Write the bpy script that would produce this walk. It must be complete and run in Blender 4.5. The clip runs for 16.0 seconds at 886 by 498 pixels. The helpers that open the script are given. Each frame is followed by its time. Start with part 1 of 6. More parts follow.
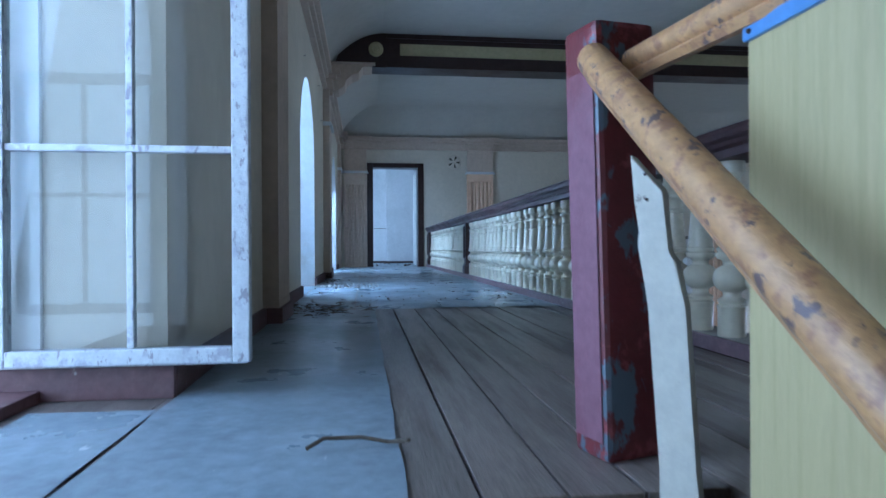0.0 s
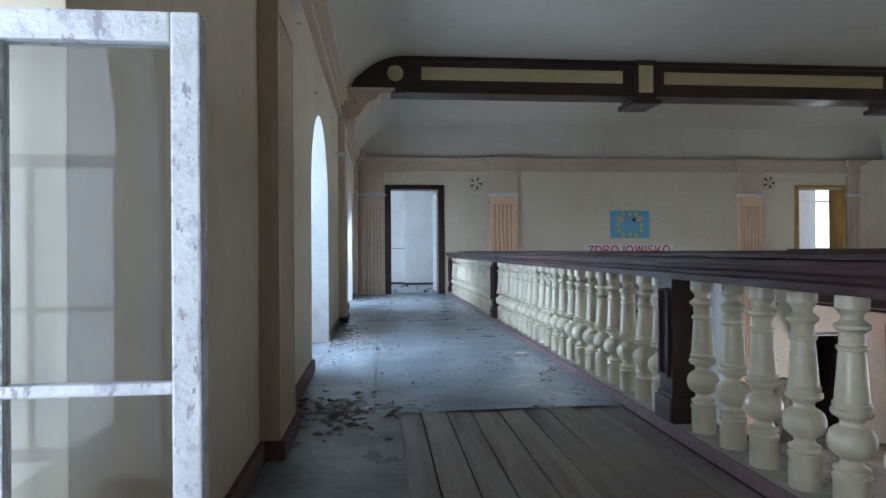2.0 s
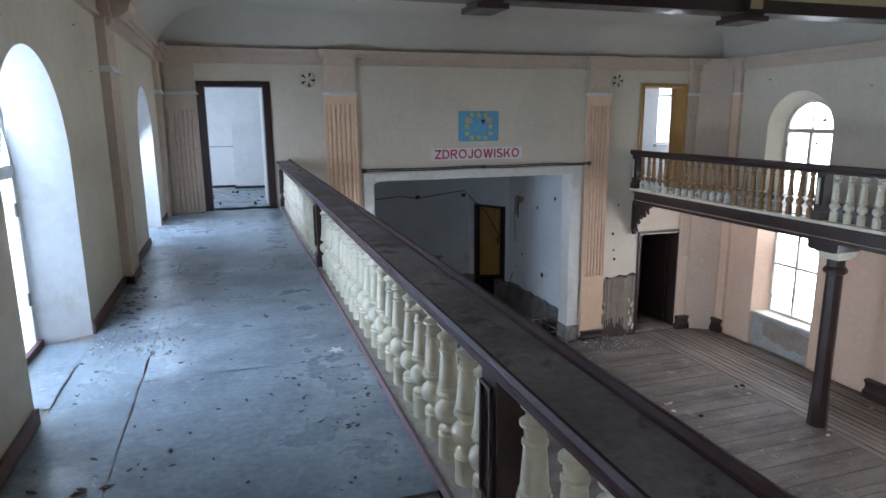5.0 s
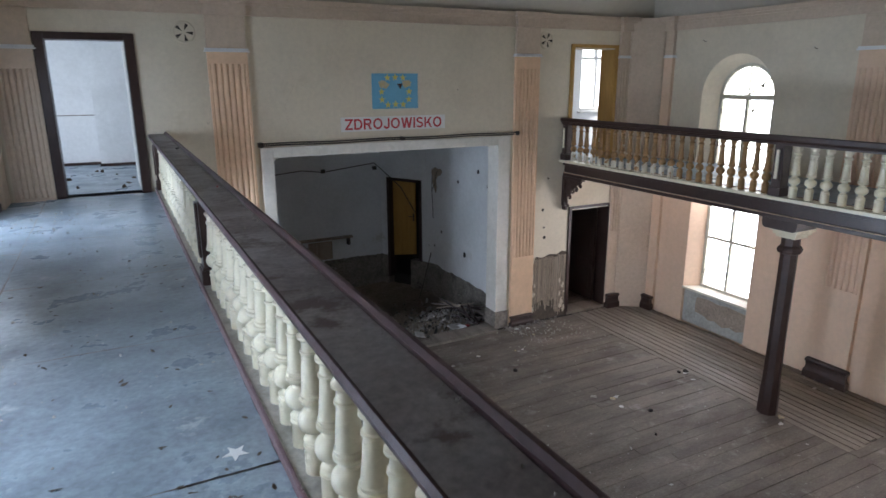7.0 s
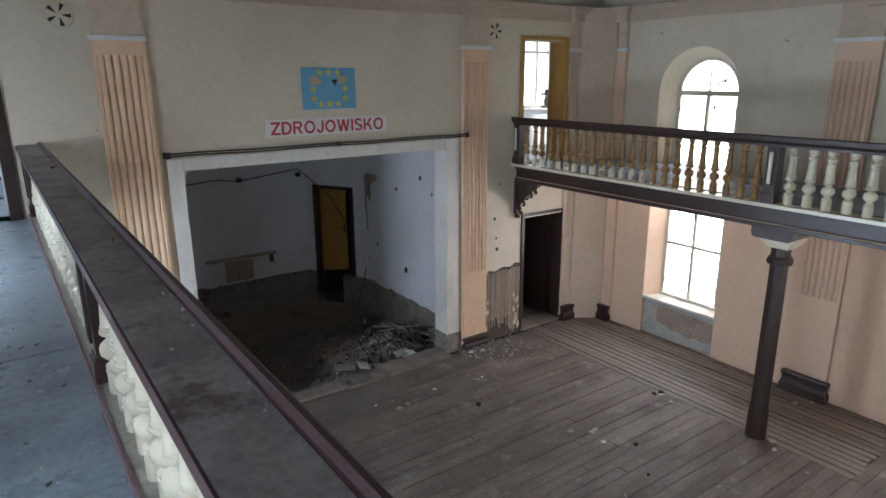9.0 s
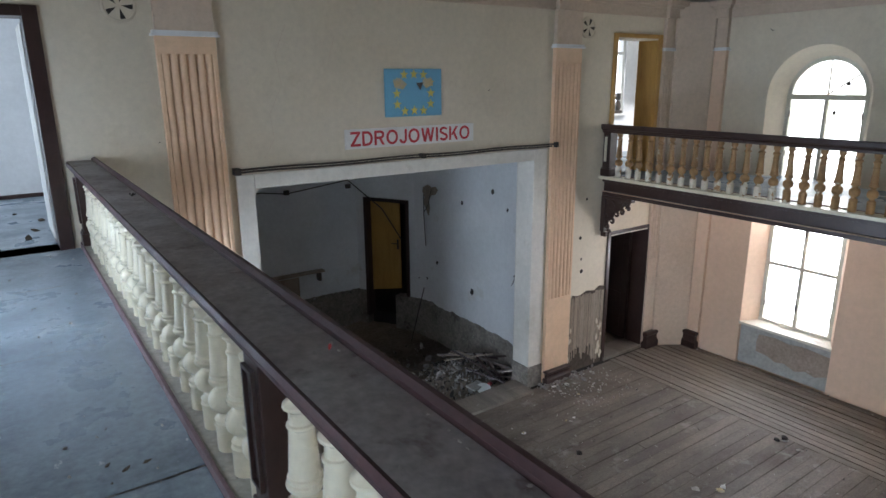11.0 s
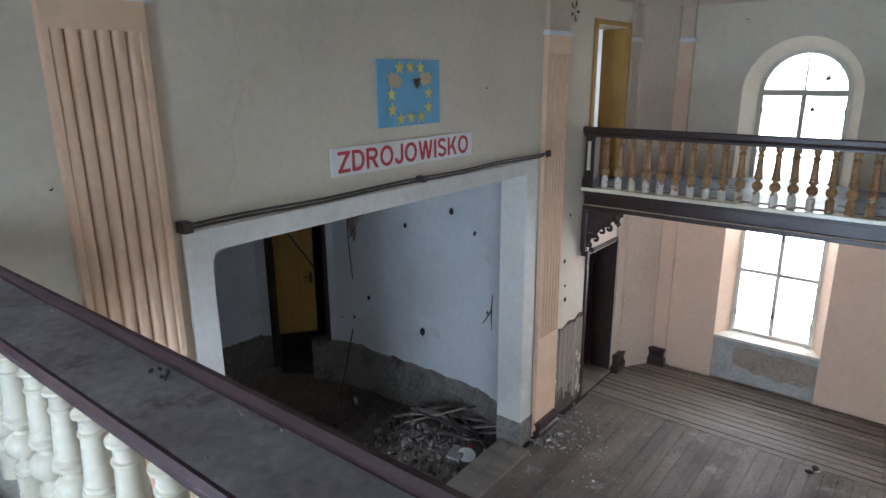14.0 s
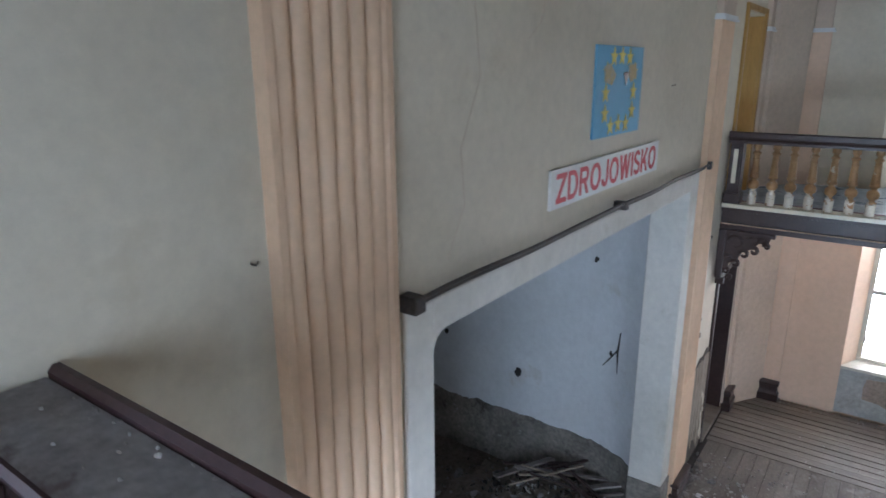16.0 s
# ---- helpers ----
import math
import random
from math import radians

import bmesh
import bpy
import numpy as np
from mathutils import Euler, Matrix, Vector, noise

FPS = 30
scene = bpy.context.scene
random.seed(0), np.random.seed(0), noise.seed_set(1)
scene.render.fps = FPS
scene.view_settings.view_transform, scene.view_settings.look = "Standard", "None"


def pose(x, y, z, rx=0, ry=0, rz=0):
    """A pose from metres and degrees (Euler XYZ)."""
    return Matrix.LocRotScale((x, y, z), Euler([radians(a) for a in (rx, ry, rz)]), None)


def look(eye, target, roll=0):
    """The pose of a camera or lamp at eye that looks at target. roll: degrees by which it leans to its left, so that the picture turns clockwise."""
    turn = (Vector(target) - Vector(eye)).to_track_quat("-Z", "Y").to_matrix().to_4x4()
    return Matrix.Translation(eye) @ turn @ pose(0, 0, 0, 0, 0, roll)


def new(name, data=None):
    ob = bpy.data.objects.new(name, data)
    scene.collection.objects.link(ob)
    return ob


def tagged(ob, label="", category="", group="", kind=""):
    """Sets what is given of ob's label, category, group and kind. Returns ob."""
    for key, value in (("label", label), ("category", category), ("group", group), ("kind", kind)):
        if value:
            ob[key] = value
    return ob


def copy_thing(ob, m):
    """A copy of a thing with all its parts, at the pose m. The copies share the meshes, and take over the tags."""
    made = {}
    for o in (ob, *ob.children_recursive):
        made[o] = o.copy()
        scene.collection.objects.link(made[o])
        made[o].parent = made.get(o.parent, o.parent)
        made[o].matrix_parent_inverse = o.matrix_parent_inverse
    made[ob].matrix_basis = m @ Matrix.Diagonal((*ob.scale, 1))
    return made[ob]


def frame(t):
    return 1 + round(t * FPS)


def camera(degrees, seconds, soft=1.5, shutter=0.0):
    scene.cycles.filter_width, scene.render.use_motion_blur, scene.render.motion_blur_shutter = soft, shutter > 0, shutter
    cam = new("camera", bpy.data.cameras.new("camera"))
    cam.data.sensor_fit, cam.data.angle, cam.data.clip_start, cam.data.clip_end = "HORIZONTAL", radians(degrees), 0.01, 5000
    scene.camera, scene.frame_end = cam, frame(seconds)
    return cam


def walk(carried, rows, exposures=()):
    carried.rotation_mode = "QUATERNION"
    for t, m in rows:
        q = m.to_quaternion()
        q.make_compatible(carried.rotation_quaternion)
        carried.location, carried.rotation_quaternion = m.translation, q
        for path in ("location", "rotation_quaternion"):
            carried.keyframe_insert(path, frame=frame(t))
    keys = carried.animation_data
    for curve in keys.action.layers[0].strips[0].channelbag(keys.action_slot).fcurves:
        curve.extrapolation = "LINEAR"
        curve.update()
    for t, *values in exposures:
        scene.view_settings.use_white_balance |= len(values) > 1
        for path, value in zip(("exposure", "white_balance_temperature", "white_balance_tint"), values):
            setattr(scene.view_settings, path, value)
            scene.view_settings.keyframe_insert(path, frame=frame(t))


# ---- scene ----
cam = camera(70.0, 16.0, soft=1.5, shutter=0.3)
PATH = [
    (0, (-0.043, -0.579, 0.382), (0.204, 1.406, 0.379), -0.3),
    (0.5, (-0.077, -0.382, 0.509), (0.172, 1.602, 0.508), -0.2),
    (1, (-0.049, -0.18, 0.645), (0.184, 1.807, 0.647), -0.4),
    (1.5, (-0.046, -0.037, 0.794), (0.167, 1.952, 0.803), -0.4),
    (2, (-0.069, 0.107, 0.835), (0.128, 2.097, 0.841), -0.4),
    (2.5, (-0.048, 0.255, 0.952), (0.133, 2.247, 0.958), -0.4),
    (3, (0.034, 0.469, 1.136), (0.199, 2.462, 1.143), -0.5),
    (3.5, (0.129, 0.669, 1.206), (0.277, 2.663, 1.212), -0.5),
    (4, (0.274, 0.819, 1.323), (0.719, 2.769, 1.324), -0.3),
    (4.5, (0.412, 0.986, 1.468), (1.02, 2.889, 1.367), -0.4),
    (4.6, (0.438, 1.004, 1.495), (1.032, 2.901, 1.277), -0.9),
    (4.7, (0.456, 1.021, 1.517), (1.051, 2.898, 1.169), -0.5),
    (6.8, (0.724, 2.523, 1.517), (1.57, 4.261, 1.003), -0.1),
    (7, (0.762, 2.651, 1.51), (1.648, 4.368, 0.994), -0.2),
    (7.5, (0.859, 3.021, 1.511), (1.832, 4.688, 0.986), -0.5),
    (8, (0.919, 3.375, 1.515), (1.984, 4.984, 0.99), -0.4),
    (8.5, (0.951, 3.741, 1.498), (2.083, 5.304, 0.973), -0.4),
    (9, (0.983, 4.136, 1.499), (2.1, 5.709, 0.971), -0.3),
    (9.5, (0.952, 4.553, 1.512), (2.054, 6.136, 0.984), -0.2),
    (10, (0.881, 5.023, 1.488), (1.973, 6.612, 0.958), -0.1),
    (10.2, (0.842, 5.183, 1.471), (1.93, 6.779, 0.951), -0.2),
    (12.3, (0.662, 6.974, 1.519), (1.874, 8.469, 0.976), -0.4),
    (12.5, (0.656, 7.245, 1.521), (1.899, 8.714, 0.974), -0.3),
    (13, (0.643, 7.729, 1.497), (1.964, 9.133, 0.962), -0.5),
    (13.5, (0.679, 8.148, 1.505), (2.1, 9.447, 0.963), -0.5),
    (14, (0.698, 8.631, 1.514), (2.203, 9.832, 0.974), -0.4),
    (14.5, (0.701, 9.146, 1.52), (2.254, 10.283, 0.976), -0.2),
    (15, (0.752, 9.708, 1.51), (2.313, 10.831, 0.959), -0.3),
    (15.5, (0.79, 10.226, 1.508), (2.348, 11.355, 0.96), -0.2),
    (16, (0.865, 10.823, 1.477), (2.426, 11.947, 0.932), -0.3),
]

EXPOSURES = [(0.0, -0.50, 4450, 9), (1.0, -0.38, 5000, 10), (1.5, -0.33, 5250, 10), (2.0, -0.27, 5650, 13), (2.5, -0.25, 5950, 18), (3.5, -0.20, 5950, 18), (4.5, -0.10, 5550, 16), (7.0, -0.12, 6000, 17), (9.0, -0.13, 6050, 16), (12.5, -0.04, 5850, 15), (16.0, -0.08, 5600, 15)]
walk(cam, [(t, look(eye, target, roll)) for t, eye, target, roll in PATH], EXPOSURES)

# plan: x across the hall, y along it, z up; the west gallery's floor is z = 0
WEST, EAST, NORTH, SOUTH = -0.55, 10.4, 12.35, -4.8
HALL = -3.14                 # the hall's floor
CORN0, CORN1, TOP = 2.39, 2.63, 3.15
BAYS = (0.42, 5.33, 10.3)    # the windows' middles along y
HALF, SPRING = 0.72, 1.21    # half width and spring height of the window openings

# ---- light ----
world = bpy.data.worlds.new("sky")
scene.world = world
world.use_nodes = True
sky = world.node_tree.nodes.new("ShaderNodeTexSky")
sky.sky_type, sky.sun_disc = "NISHITA", False
sky.sun_elevation, sky.sun_rotation = radians(45), radians(180)
world.node_tree.links.new(sky.outputs["Color"], world.node_tree.nodes["Background"].inputs["Color"])
world.node_tree.nodes["Background"].inputs["Strength"].default_value = 0.15

sun = new("sun", bpy.data.lights.new("sun", "SUN"))
sun.data.energy, sun.data.angle, sun.data.color = 4.0, radians(3), (1.0, 0.95, 0.86)
sun.matrix_world = look((3, -20, 20), (3.0, 0, 0))


def window_light(name, eye, target, width, height, watts, colour):
    ob = new(name, bpy.data.lights.new(name, "AREA"))
    ob.data.shape, ob.data.size, ob.data.size_y = "RECTANGLE", width, height
    ob.data.energy, ob.data.color = watts, colour
    ob.matrix_world = look(eye, target)
    return ob


BLUE, PALE, WARM = (0.74, 0.88, 1.0), (1.0, 0.99, 0.97), (1.0, 0.93, 0.80)
for y, west_up, west_low, east_up, east_low in zip(BAYS, (24, 74, 72), (36, 112, 150), (5, 27, 24), (16, 72, 76)):
    out = 0.85 if y == BAYS[0] else 0.40
    window_light("window_light", (WEST - out, y, 0.92), (WEST + 3, y, -1.4 if y == BAYS[2] else 0.3), 1.05, 1.75, west_up, BLUE)
    window_light("window_light", (WEST - 0.40, y, -1.35), (WEST + 3, y, -1.6), 1.05, 2.0, west_low, BLUE)
    window_light("window_light", (EAST + 0.40, y, 0.92), (EAST - 3, y, 0.7), 1.05, 1.75, east_up, WARM)
    window_light("window_light", (EAST + 0.40, y, -1.35), (EAST - 3, y, -1.75), 1.05, 2.0, east_low, PALE)
window_light("window_light", (-1.62, 14.4, 1.1), (1, 14.4, 0.8), 1.2, 1.3, 48, BLUE)
window_light("window_light", (10.97, 14.72, 1.5), (10.6, 12, 1.0), 0.9, 1.4, 25, PALE)


# ---- materials ----
def nodes_of(name):
    m = bpy.data.materials.new(name)
    m.use_nodes = True
    return m, m.node_tree.nodes, m.node_tree.links, m.node_tree.nodes["Principled BSDF"]


def noise_at(nodes, links, scale, detail=4.0, rough=0.6, stretch=None, source=None):
    tex = nodes.new("ShaderNodeTexNoise")
    tex.inputs["Scale"].default_value, tex.inputs["Detail"].default_value, tex.inputs["Roughness"].default_value = scale, detail, rough
    geo = source or nodes.new("ShaderNodeNewGeometry").outputs["Position"]
    if stretch:
        mul = nodes.new("ShaderNodeVectorMath")
        mul.operation = "MULTIPLY"
        mul.inputs[1].default_value = stretch
        links.new(geo, mul.inputs[0])
        geo = mul.outputs[0]
    links.new(geo, tex.inputs["Vector"])
    return tex.outputs["Fac"]


def ramp(nodes, links, fac, low, high):
    r = nodes.new("ShaderNodeMapRange")
    r.inputs["From Min"].default_value, r.inputs["From Max"].default_value = low, high
    links.new(fac, r.inputs["Value"])
    return r.outputs["Result"]


def blend(nodes, links, fac, a, b, mode="MIX"):
    mix = nodes.new("ShaderNodeMix")
    mix.data_type, mix.blend_type = "RGBA", mode
    for socket, value in ((mix.inputs[0], fac), (mix.inputs[6], a), (mix.inputs[7], b)):
        if isinstance(value, (tuple, list)):
            socket.default_value = (*value, 1.0)
        elif isinstance(value, (int, float)):
            socket.default_value = value
        else:
            links.new(value, socket)
    return mix.outputs[2]


def surface(name, base, stain, rough=0.8, scale=1.2, fine=30.0, fine_amount=0.25, spread=(0.45, 0.75), bump=0.15, bump_scale=60.0,
            stretch=None, chips=None, chip_scale=9.0, chip_from=0.62, gloss=0.0, metal=0.0, island=0.0, third=None, third_scale=4.0, third_from=0.58, chip_stretch=None):
    """Paint, plaster or wood: a base with stains at a large scale, grain at a fine one, and chips that bare another colour."""
    m, nodes, links, bsdf = nodes_of(name)
    big = ramp(nodes, links, noise_at(nodes, links, scale, 6.0, 0.62, stretch), *spread)
    colour = blend(nodes, links, big, base, stain)
    grain = noise_at(nodes, links, fine, 5.0, 0.7, stretch)
    shade = blend(nodes, links, ramp(nodes, links, grain, 0.3, 0.7), (1 - fine_amount,) * 3, (1 + fine_amount * 0.4,) * 3)
    colour = blend(nodes, links, 1.0, colour, shade, "MULTIPLY")
    if third:
        spot = ramp(nodes, links, noise_at(nodes, links, third_scale, 7.0, 0.7), third_from, third_from + 0.08)
        colour = blend(nodes, links, spot, colour, third)
    if chips:
        spot = ramp(nodes, links, noise_at(nodes, links, chip_scale, 6.0, 0.65, chip_stretch), chip_from, chip_from + 0.03)
        colour = blend(nodes, links, spot, colour, chips)
    if island:
        rnd = nodes.new("ShaderNodeObjectInfo").outputs["Random"]
        vary = blend(nodes, links, rnd, (1 - island,) * 3, (1 + island,) * 3)
        colour = blend(nodes, links, 1.0, colour, vary, "MULTIPLY")
    links.new(colour, bsdf.inputs["Base Color"])
    r = nodes.new("ShaderNodeMapRange")
    r.inputs["To Min"].default_value, r.inputs["To Max"].default_value = max(0.05, rough - 0.12), min(1.0, rough + 0.12)
    links.new(big, r.inputs["Value"])
    links.new(r.outputs["Result"], bsdf.inputs["Roughness"])
    bsdf.inputs["Metallic"].default_value = metal
    bsdf.inputs["Coat Weight"].default_value = gloss
    bsdf.inputs["Coat Roughness"].default_value = 0.25
    b = nodes.new("ShaderNodeBump")
    b.inputs["Strength"].default_value, b.inputs["Distance"].default_value = bump, 0.01
    links.new(noise_at(nodes, links, bump_scale, 6.0, 0.7, stretch), b.inputs["Height"])
    links.new(b.outputs["Normal"], bsdf.inputs["Normal"])
    return m


PLASTER = surface("cream_plaster", (0.68, 0.606, 0.475), (0.59, 0.52, 0.40), 0.9, 0.7, 14, 0.08, bump=0.10, bump_scale=14, third=(0.57, 0.495, 0.37), third_scale=0.9, third_from=0.62)
WHITE_WALL = surface("white_plaster", (0.74, 0.75, 0.75), (0.62, 0.63, 0.62), 0.9, 0.9, 14, 0.08, bump=0.04, bump_scale=12, third=(0.60, 0.59, 0.55), third_scale=1.1, third_from=0.60)
SURROUND = surface("cream_white_plaster", (0.73, 0.70, 0.63), (0.62, 0.59, 0.52), 0.9, 1.1, 14, 0.10, bump=0.08, bump_scale=14, third=(0.58, 0.55, 0.47), third_scale=1.6, third_from=0.60)
PEACH = surface("peach_plaster", (0.76, 0.53, 0.345), (0.68, 0.47, 0.305), 0.9, 0.8, 12, 0.10, bump=0.1, bump_scale=25)
PINK = surface("pink_plaster", (0.72, 0.525, 0.375), (0.65, 0.47, 0.335), 0.9, 0.6, 12, 0.08, bump=0.1, bump_scale=25, chips=(0.55, 0.46, 0.40), chip_scale=5, chip_from=0.72)
CORNICE = surface("dull_peach_plaster", (0.61, 0.49, 0.375), (0.54, 0.435, 0.335), 0.9, 1.2, 16, 0.12, bump=0.1)
CEILING = surface("ceiling_plaster", (0.56, 0.52, 0.44), (0.48, 0.445, 0.375), 0.95, 0.5, 10, 0.06, bump=0.08, bump_scale=20)
NICHE_MORTAR = surface("pale_damp_mortar", (0.46, 0.46, 0.43), (0.34, 0.33, 0.30), 0.95, 2.5, 18, 0.25, bump=0.4, bump_scale=22, chips=(0.33, 0.24, 0.17), chip_scale=4, chip_from=0.66)
RUST_MORTAR = surface("brown_stained_mortar", (0.40, 0.32, 0.25), (0.30, 0.24, 0.19), 0.95, 4.0, 22, 0.35, bump=0.5, bump_scale=20, chips=(0.50, 0.42, 0.35), chip_scale=8, chip_from=0.66)
EAST_FRAME = surface("weathered_cream_frame", (0.70, 0.67, 0.56), (0.56, 0.53, 0.44), 0.6, 4.0, 40, 0.2, bump=0.2)
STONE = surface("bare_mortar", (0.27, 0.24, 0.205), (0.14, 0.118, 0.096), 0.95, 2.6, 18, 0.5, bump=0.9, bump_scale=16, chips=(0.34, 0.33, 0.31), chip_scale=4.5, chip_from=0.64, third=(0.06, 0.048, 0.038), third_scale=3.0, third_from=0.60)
LATH_GAP = surface("dark_lath_gap", (0.10, 0.078, 0.058), (0.06, 0.046, 0.034), 0.95, 3.0, 25, 0.4)
LATH = surface("bare_lath", (0.42, 0.345, 0.265), (0.27, 0.215, 0.165), 0.95, 3.0, 25, 0.4, bump=0.7, bump_scale=12, stretch=(5, 5, 0.4))
BROWN = surface("dark_brown_paint", (0.040, 0.020, 0.016), (0.060, 0.032, 0.026), 0.45, 2.0, 20, 0.3, bump=0.15, bump_scale=40, gloss=0.08)
RAIL = surface("worn_brown_paint", (0.058, 0.026, 0.026), (0.085, 0.045, 0.046), 0.62, 2.5, 25, 0.3, bump=0.2, bump_scale=40, chips=(0.5, 0.48, 0.45), chip_scale=22, chip_from=0.72)
DUSTY = surface("dusty_rail_top", (0.58, 0.545, 0.54), (0.40, 0.35, 0.345), 0.42, 3.4, 30, 0.35, spread=(0.42, 0.66), bump=0.15, bump_scale=50, third=(0.21, 0.155, 0.145), third_scale=3.6, third_from=0.57, chips=(0.4, 0.4, 0.38), chip_scale=26, chip_from=0.75)
CREAM_PAINT = surface("cream_gloss_paint", (0.73, 0.67, 0.505), (0.66, 0.595, 0.44), 0.38, 3.0, 30, 0.08, bump=0.05, gloss=0.25)
PANEL_PAINT = surface("ochre_panel_paint", (0.50, 0.42, 0.22), (0.44, 0.36, 0.18), 0.6, 2.0, 20, 0.15, bump=0.05)
STRIPPED = surface("stripped_baluster_wood", (0.34, 0.19, 0.07), (0.22, 0.12, 0.048), 0.6, 6.0, 40, 0.3, bump=0.15, chips=(0.62, 0.57, 0.44), chip_scale=7, chip_from=0.66)
SCRAPED = surface("scraped_cream_paint", (0.68, 0.63, 0.52), (0.60, 0.55, 0.44), 0.55, 6.0, 40, 0.2, bump=0.15, chips=(0.30, 0.16, 0.06), chip_scale=14, chip_from=0.58)
KERB_PAINT = surface("dirty_cream_kerb", (0.46, 0.44, 0.39), (0.33, 0.31, 0.28), 0.6, 5.0, 30, 0.3, bump=0.2, chips=(0.20, 0.17, 0.15), chip_scale=16, chip_from=0.66)
STRIP_PAINT = surface("worn_mauve_strip", (0.185, 0.115, 0.125), (0.26, 0.19, 0.20), 0.65, 5.0, 30, 0.3, bump=0.25, chips=(0.45, 0.40, 0.40), chip_scale=14, chip_from=0.66)
RED_SKIRT = surface("faded_red_paint", (0.16, 0.085, 0.085), (0.22, 0.16, 0.16), 0.7, 4.0, 30, 0.3, bump=0.2, chips=(0.45, 0.42, 0.40), chip_scale=15, chip_from=0.68)
LINO = surface("grey_blue_linoleum", (0.31, 0.375, 0.43), (0.17, 0.205, 0.24), 0.39, 1.6, 24, 0.3, spread=(0.4, 0.7), bump=0.25, bump_scale=9, third=(0.44, 0.47, 0.49), third_scale=2.6, third_from=0.61, chips=(0.60, 0.62, 0.63), chip_scale=9, chip_from=0.675, chip_stretch=(1.6, 0.7, 1))
PLANK = surface("old_floor_plank", (0.28, 0.235, 0.205), (0.155, 0.122, 0.104), 0.40, 2.0, 30, 0.4, bump=0.35, bump_scale=40, stretch=(6, 0.5, 6), island=0.22)
BOARD_X = surface("dusty_hall_board", (0.205, 0.172, 0.142), (0.118, 0.096, 0.078), 0.75, 1.3, 25, 0.4, spread=(0.36, 0.70), bump=0.45, bump_scale=18, stretch=(0.9, 2.6, 3), island=0.13, third=(0.235, 0.218, 0.196), third_scale=2.3, third_from=0.58, chips=(0.42, 0.41, 0.39), chip_scale=9, chip_from=0.675)
BOARD_Y = surface("worn_hall_board", (0.255, 0.22, 0.182), (0.14, 0.116, 0.094), 0.6, 0.9, 25, 0.35, spread=(0.4, 0.72), bump=0.3, bump_scale=30, stretch=(4, 0.6, 4), island=0.15, chips=(0.46, 0.44, 0.41), chip_scale=6, chip_from=0.70)
# near-black of underfloor and clods; in holes and passage it paints shade
DARK = surface("dark_dirt_and_shade", (0.030, 0.026, 0.022), (0.045, 0.038, 0.030), 0.95, 2.0, 20, 0.4)
EARTH = surface("dusty_earth", (0.29, 0.24, 0.19), (0.16, 0.13, 0.10), 0.95, 1.4, 18, 0.5, bump=0.8, bump_scale=14, chips=(0.26, 0.25, 0.23), chip_scale=11, chip_from=0.68)
WHITE_PAINT = surface("flaking_white_paint", (0.70, 0.72, 0.74), (0.56, 0.58, 0.60), 0.55, 8.0, 50, 0.15, bump=0.5, bump_scale=45, chips=(0.34, 0.32, 0.36), chip_scale=48, chip_from=0.59, chip_stretch=(1, 1, 0.45), third=(0.46, 0.46, 0.52), third_scale=14, third_from=0.53)
WHITE_SLAT = surface("old_white_slat_paint", (0.76, 0.74, 0.64), (0.66, 0.64, 0.55), 0.6, 6.0, 40, 0.12, bump=0.25, chips=(0.30, 0.26, 0.22), chip_scale=22, chip_from=0.70)
WHITE_FRAME = FRAME_PAINT = surface("window_frame_paint", (0.74, 0.74, 0.70), (0.60, 0.60, 0.56), 0.55, 4.0, 40, 0.15, bump=0.2)
MAROON = surface("chipped_maroon_paint", (0.17, 0.030, 0.035), (0.13, 0.022, 0.028), 0.45, 5.0, 30, 0.2, bump=0.3, bump_scale=18, gloss=0.1, chips=(0.13, 0.16, 0.20), chip_scale=10, chip_from=0.55, chip_stretch=(1, 1, 0.55), third=(0.30, 0.075, 0.075), third_scale=11, third_from=0.56)
MAUVE = surface("mauve_newel_paint", (0.24, 0.115, 0.15), (0.19, 0.062, 0.078), 0.6, 4.0, 40, 0.2, bump=0.25, bump_scale=30, chips=(0.5, 0.42, 0.46), chip_scale=20, chip_from=0.71)
TAN = surface("tan_handrail_paint", (0.58, 0.34, 0.145), (0.47, 0.265, 0.12), 0.5, 9.0, 60, 0.25, stretch=(1, 0.5, 1), bump=0.4, bump_scale=30, chips=(0.15, 0.10, 0.09), chip_scale=26, chip_from=0.59, third=(0.36, 0.19, 0.10), third_scale=30, third_from=0.52, gloss=0.1)
VENEER = surface("pale_olive_veneer", (0.52, 0.445, 0.225), (0.45, 0.385, 0.19), 0.5, 3.0, 40, 0.2, stretch=(30, 30, 0.8), bump=0.06)
BLUE_TAPE = surface("blue_strip", (0.15, 0.30, 0.62), (0.13, 0.26, 0.55), 0.5, 6, 40, 0.15)
OCHRE_DOOR = surface("ochre_door_paint", (0.46, 0.26, 0.055), (0.38, 0.20, 0.045), 0.6, 2.5, 25, 0.2, stretch=(4, 4, 0.6), bump=0.15)
IRON = surface("dull_iron", (0.07, 0.065, 0.06), (0.12, 0.09, 0.07), 0.6, 12, 60, 0.3, metal=0.6)
BLUE_BOARD = surface("flag_blue", (0.16, 0.42, 0.62), (0.14, 0.38, 0.57), 0.7, 4, 40, 0.08, bump=0.05)
YELLOW = surface("star_yellow", (0.72, 0.62, 0.14), (0.66, 0.56, 0.14), 0.7, 6, 40, 0.1)
TORN = surface("torn_paper", (0.55, 0.45, 0.25), (0.5, 0.5, 0.45), 0.9, 20, 60, 0.2)
SIGN_WHITE = surface("sign_white", (0.78, 0.77, 0.74), (0.70, 0.69, 0.66), 0.6, 4, 40, 0.08)
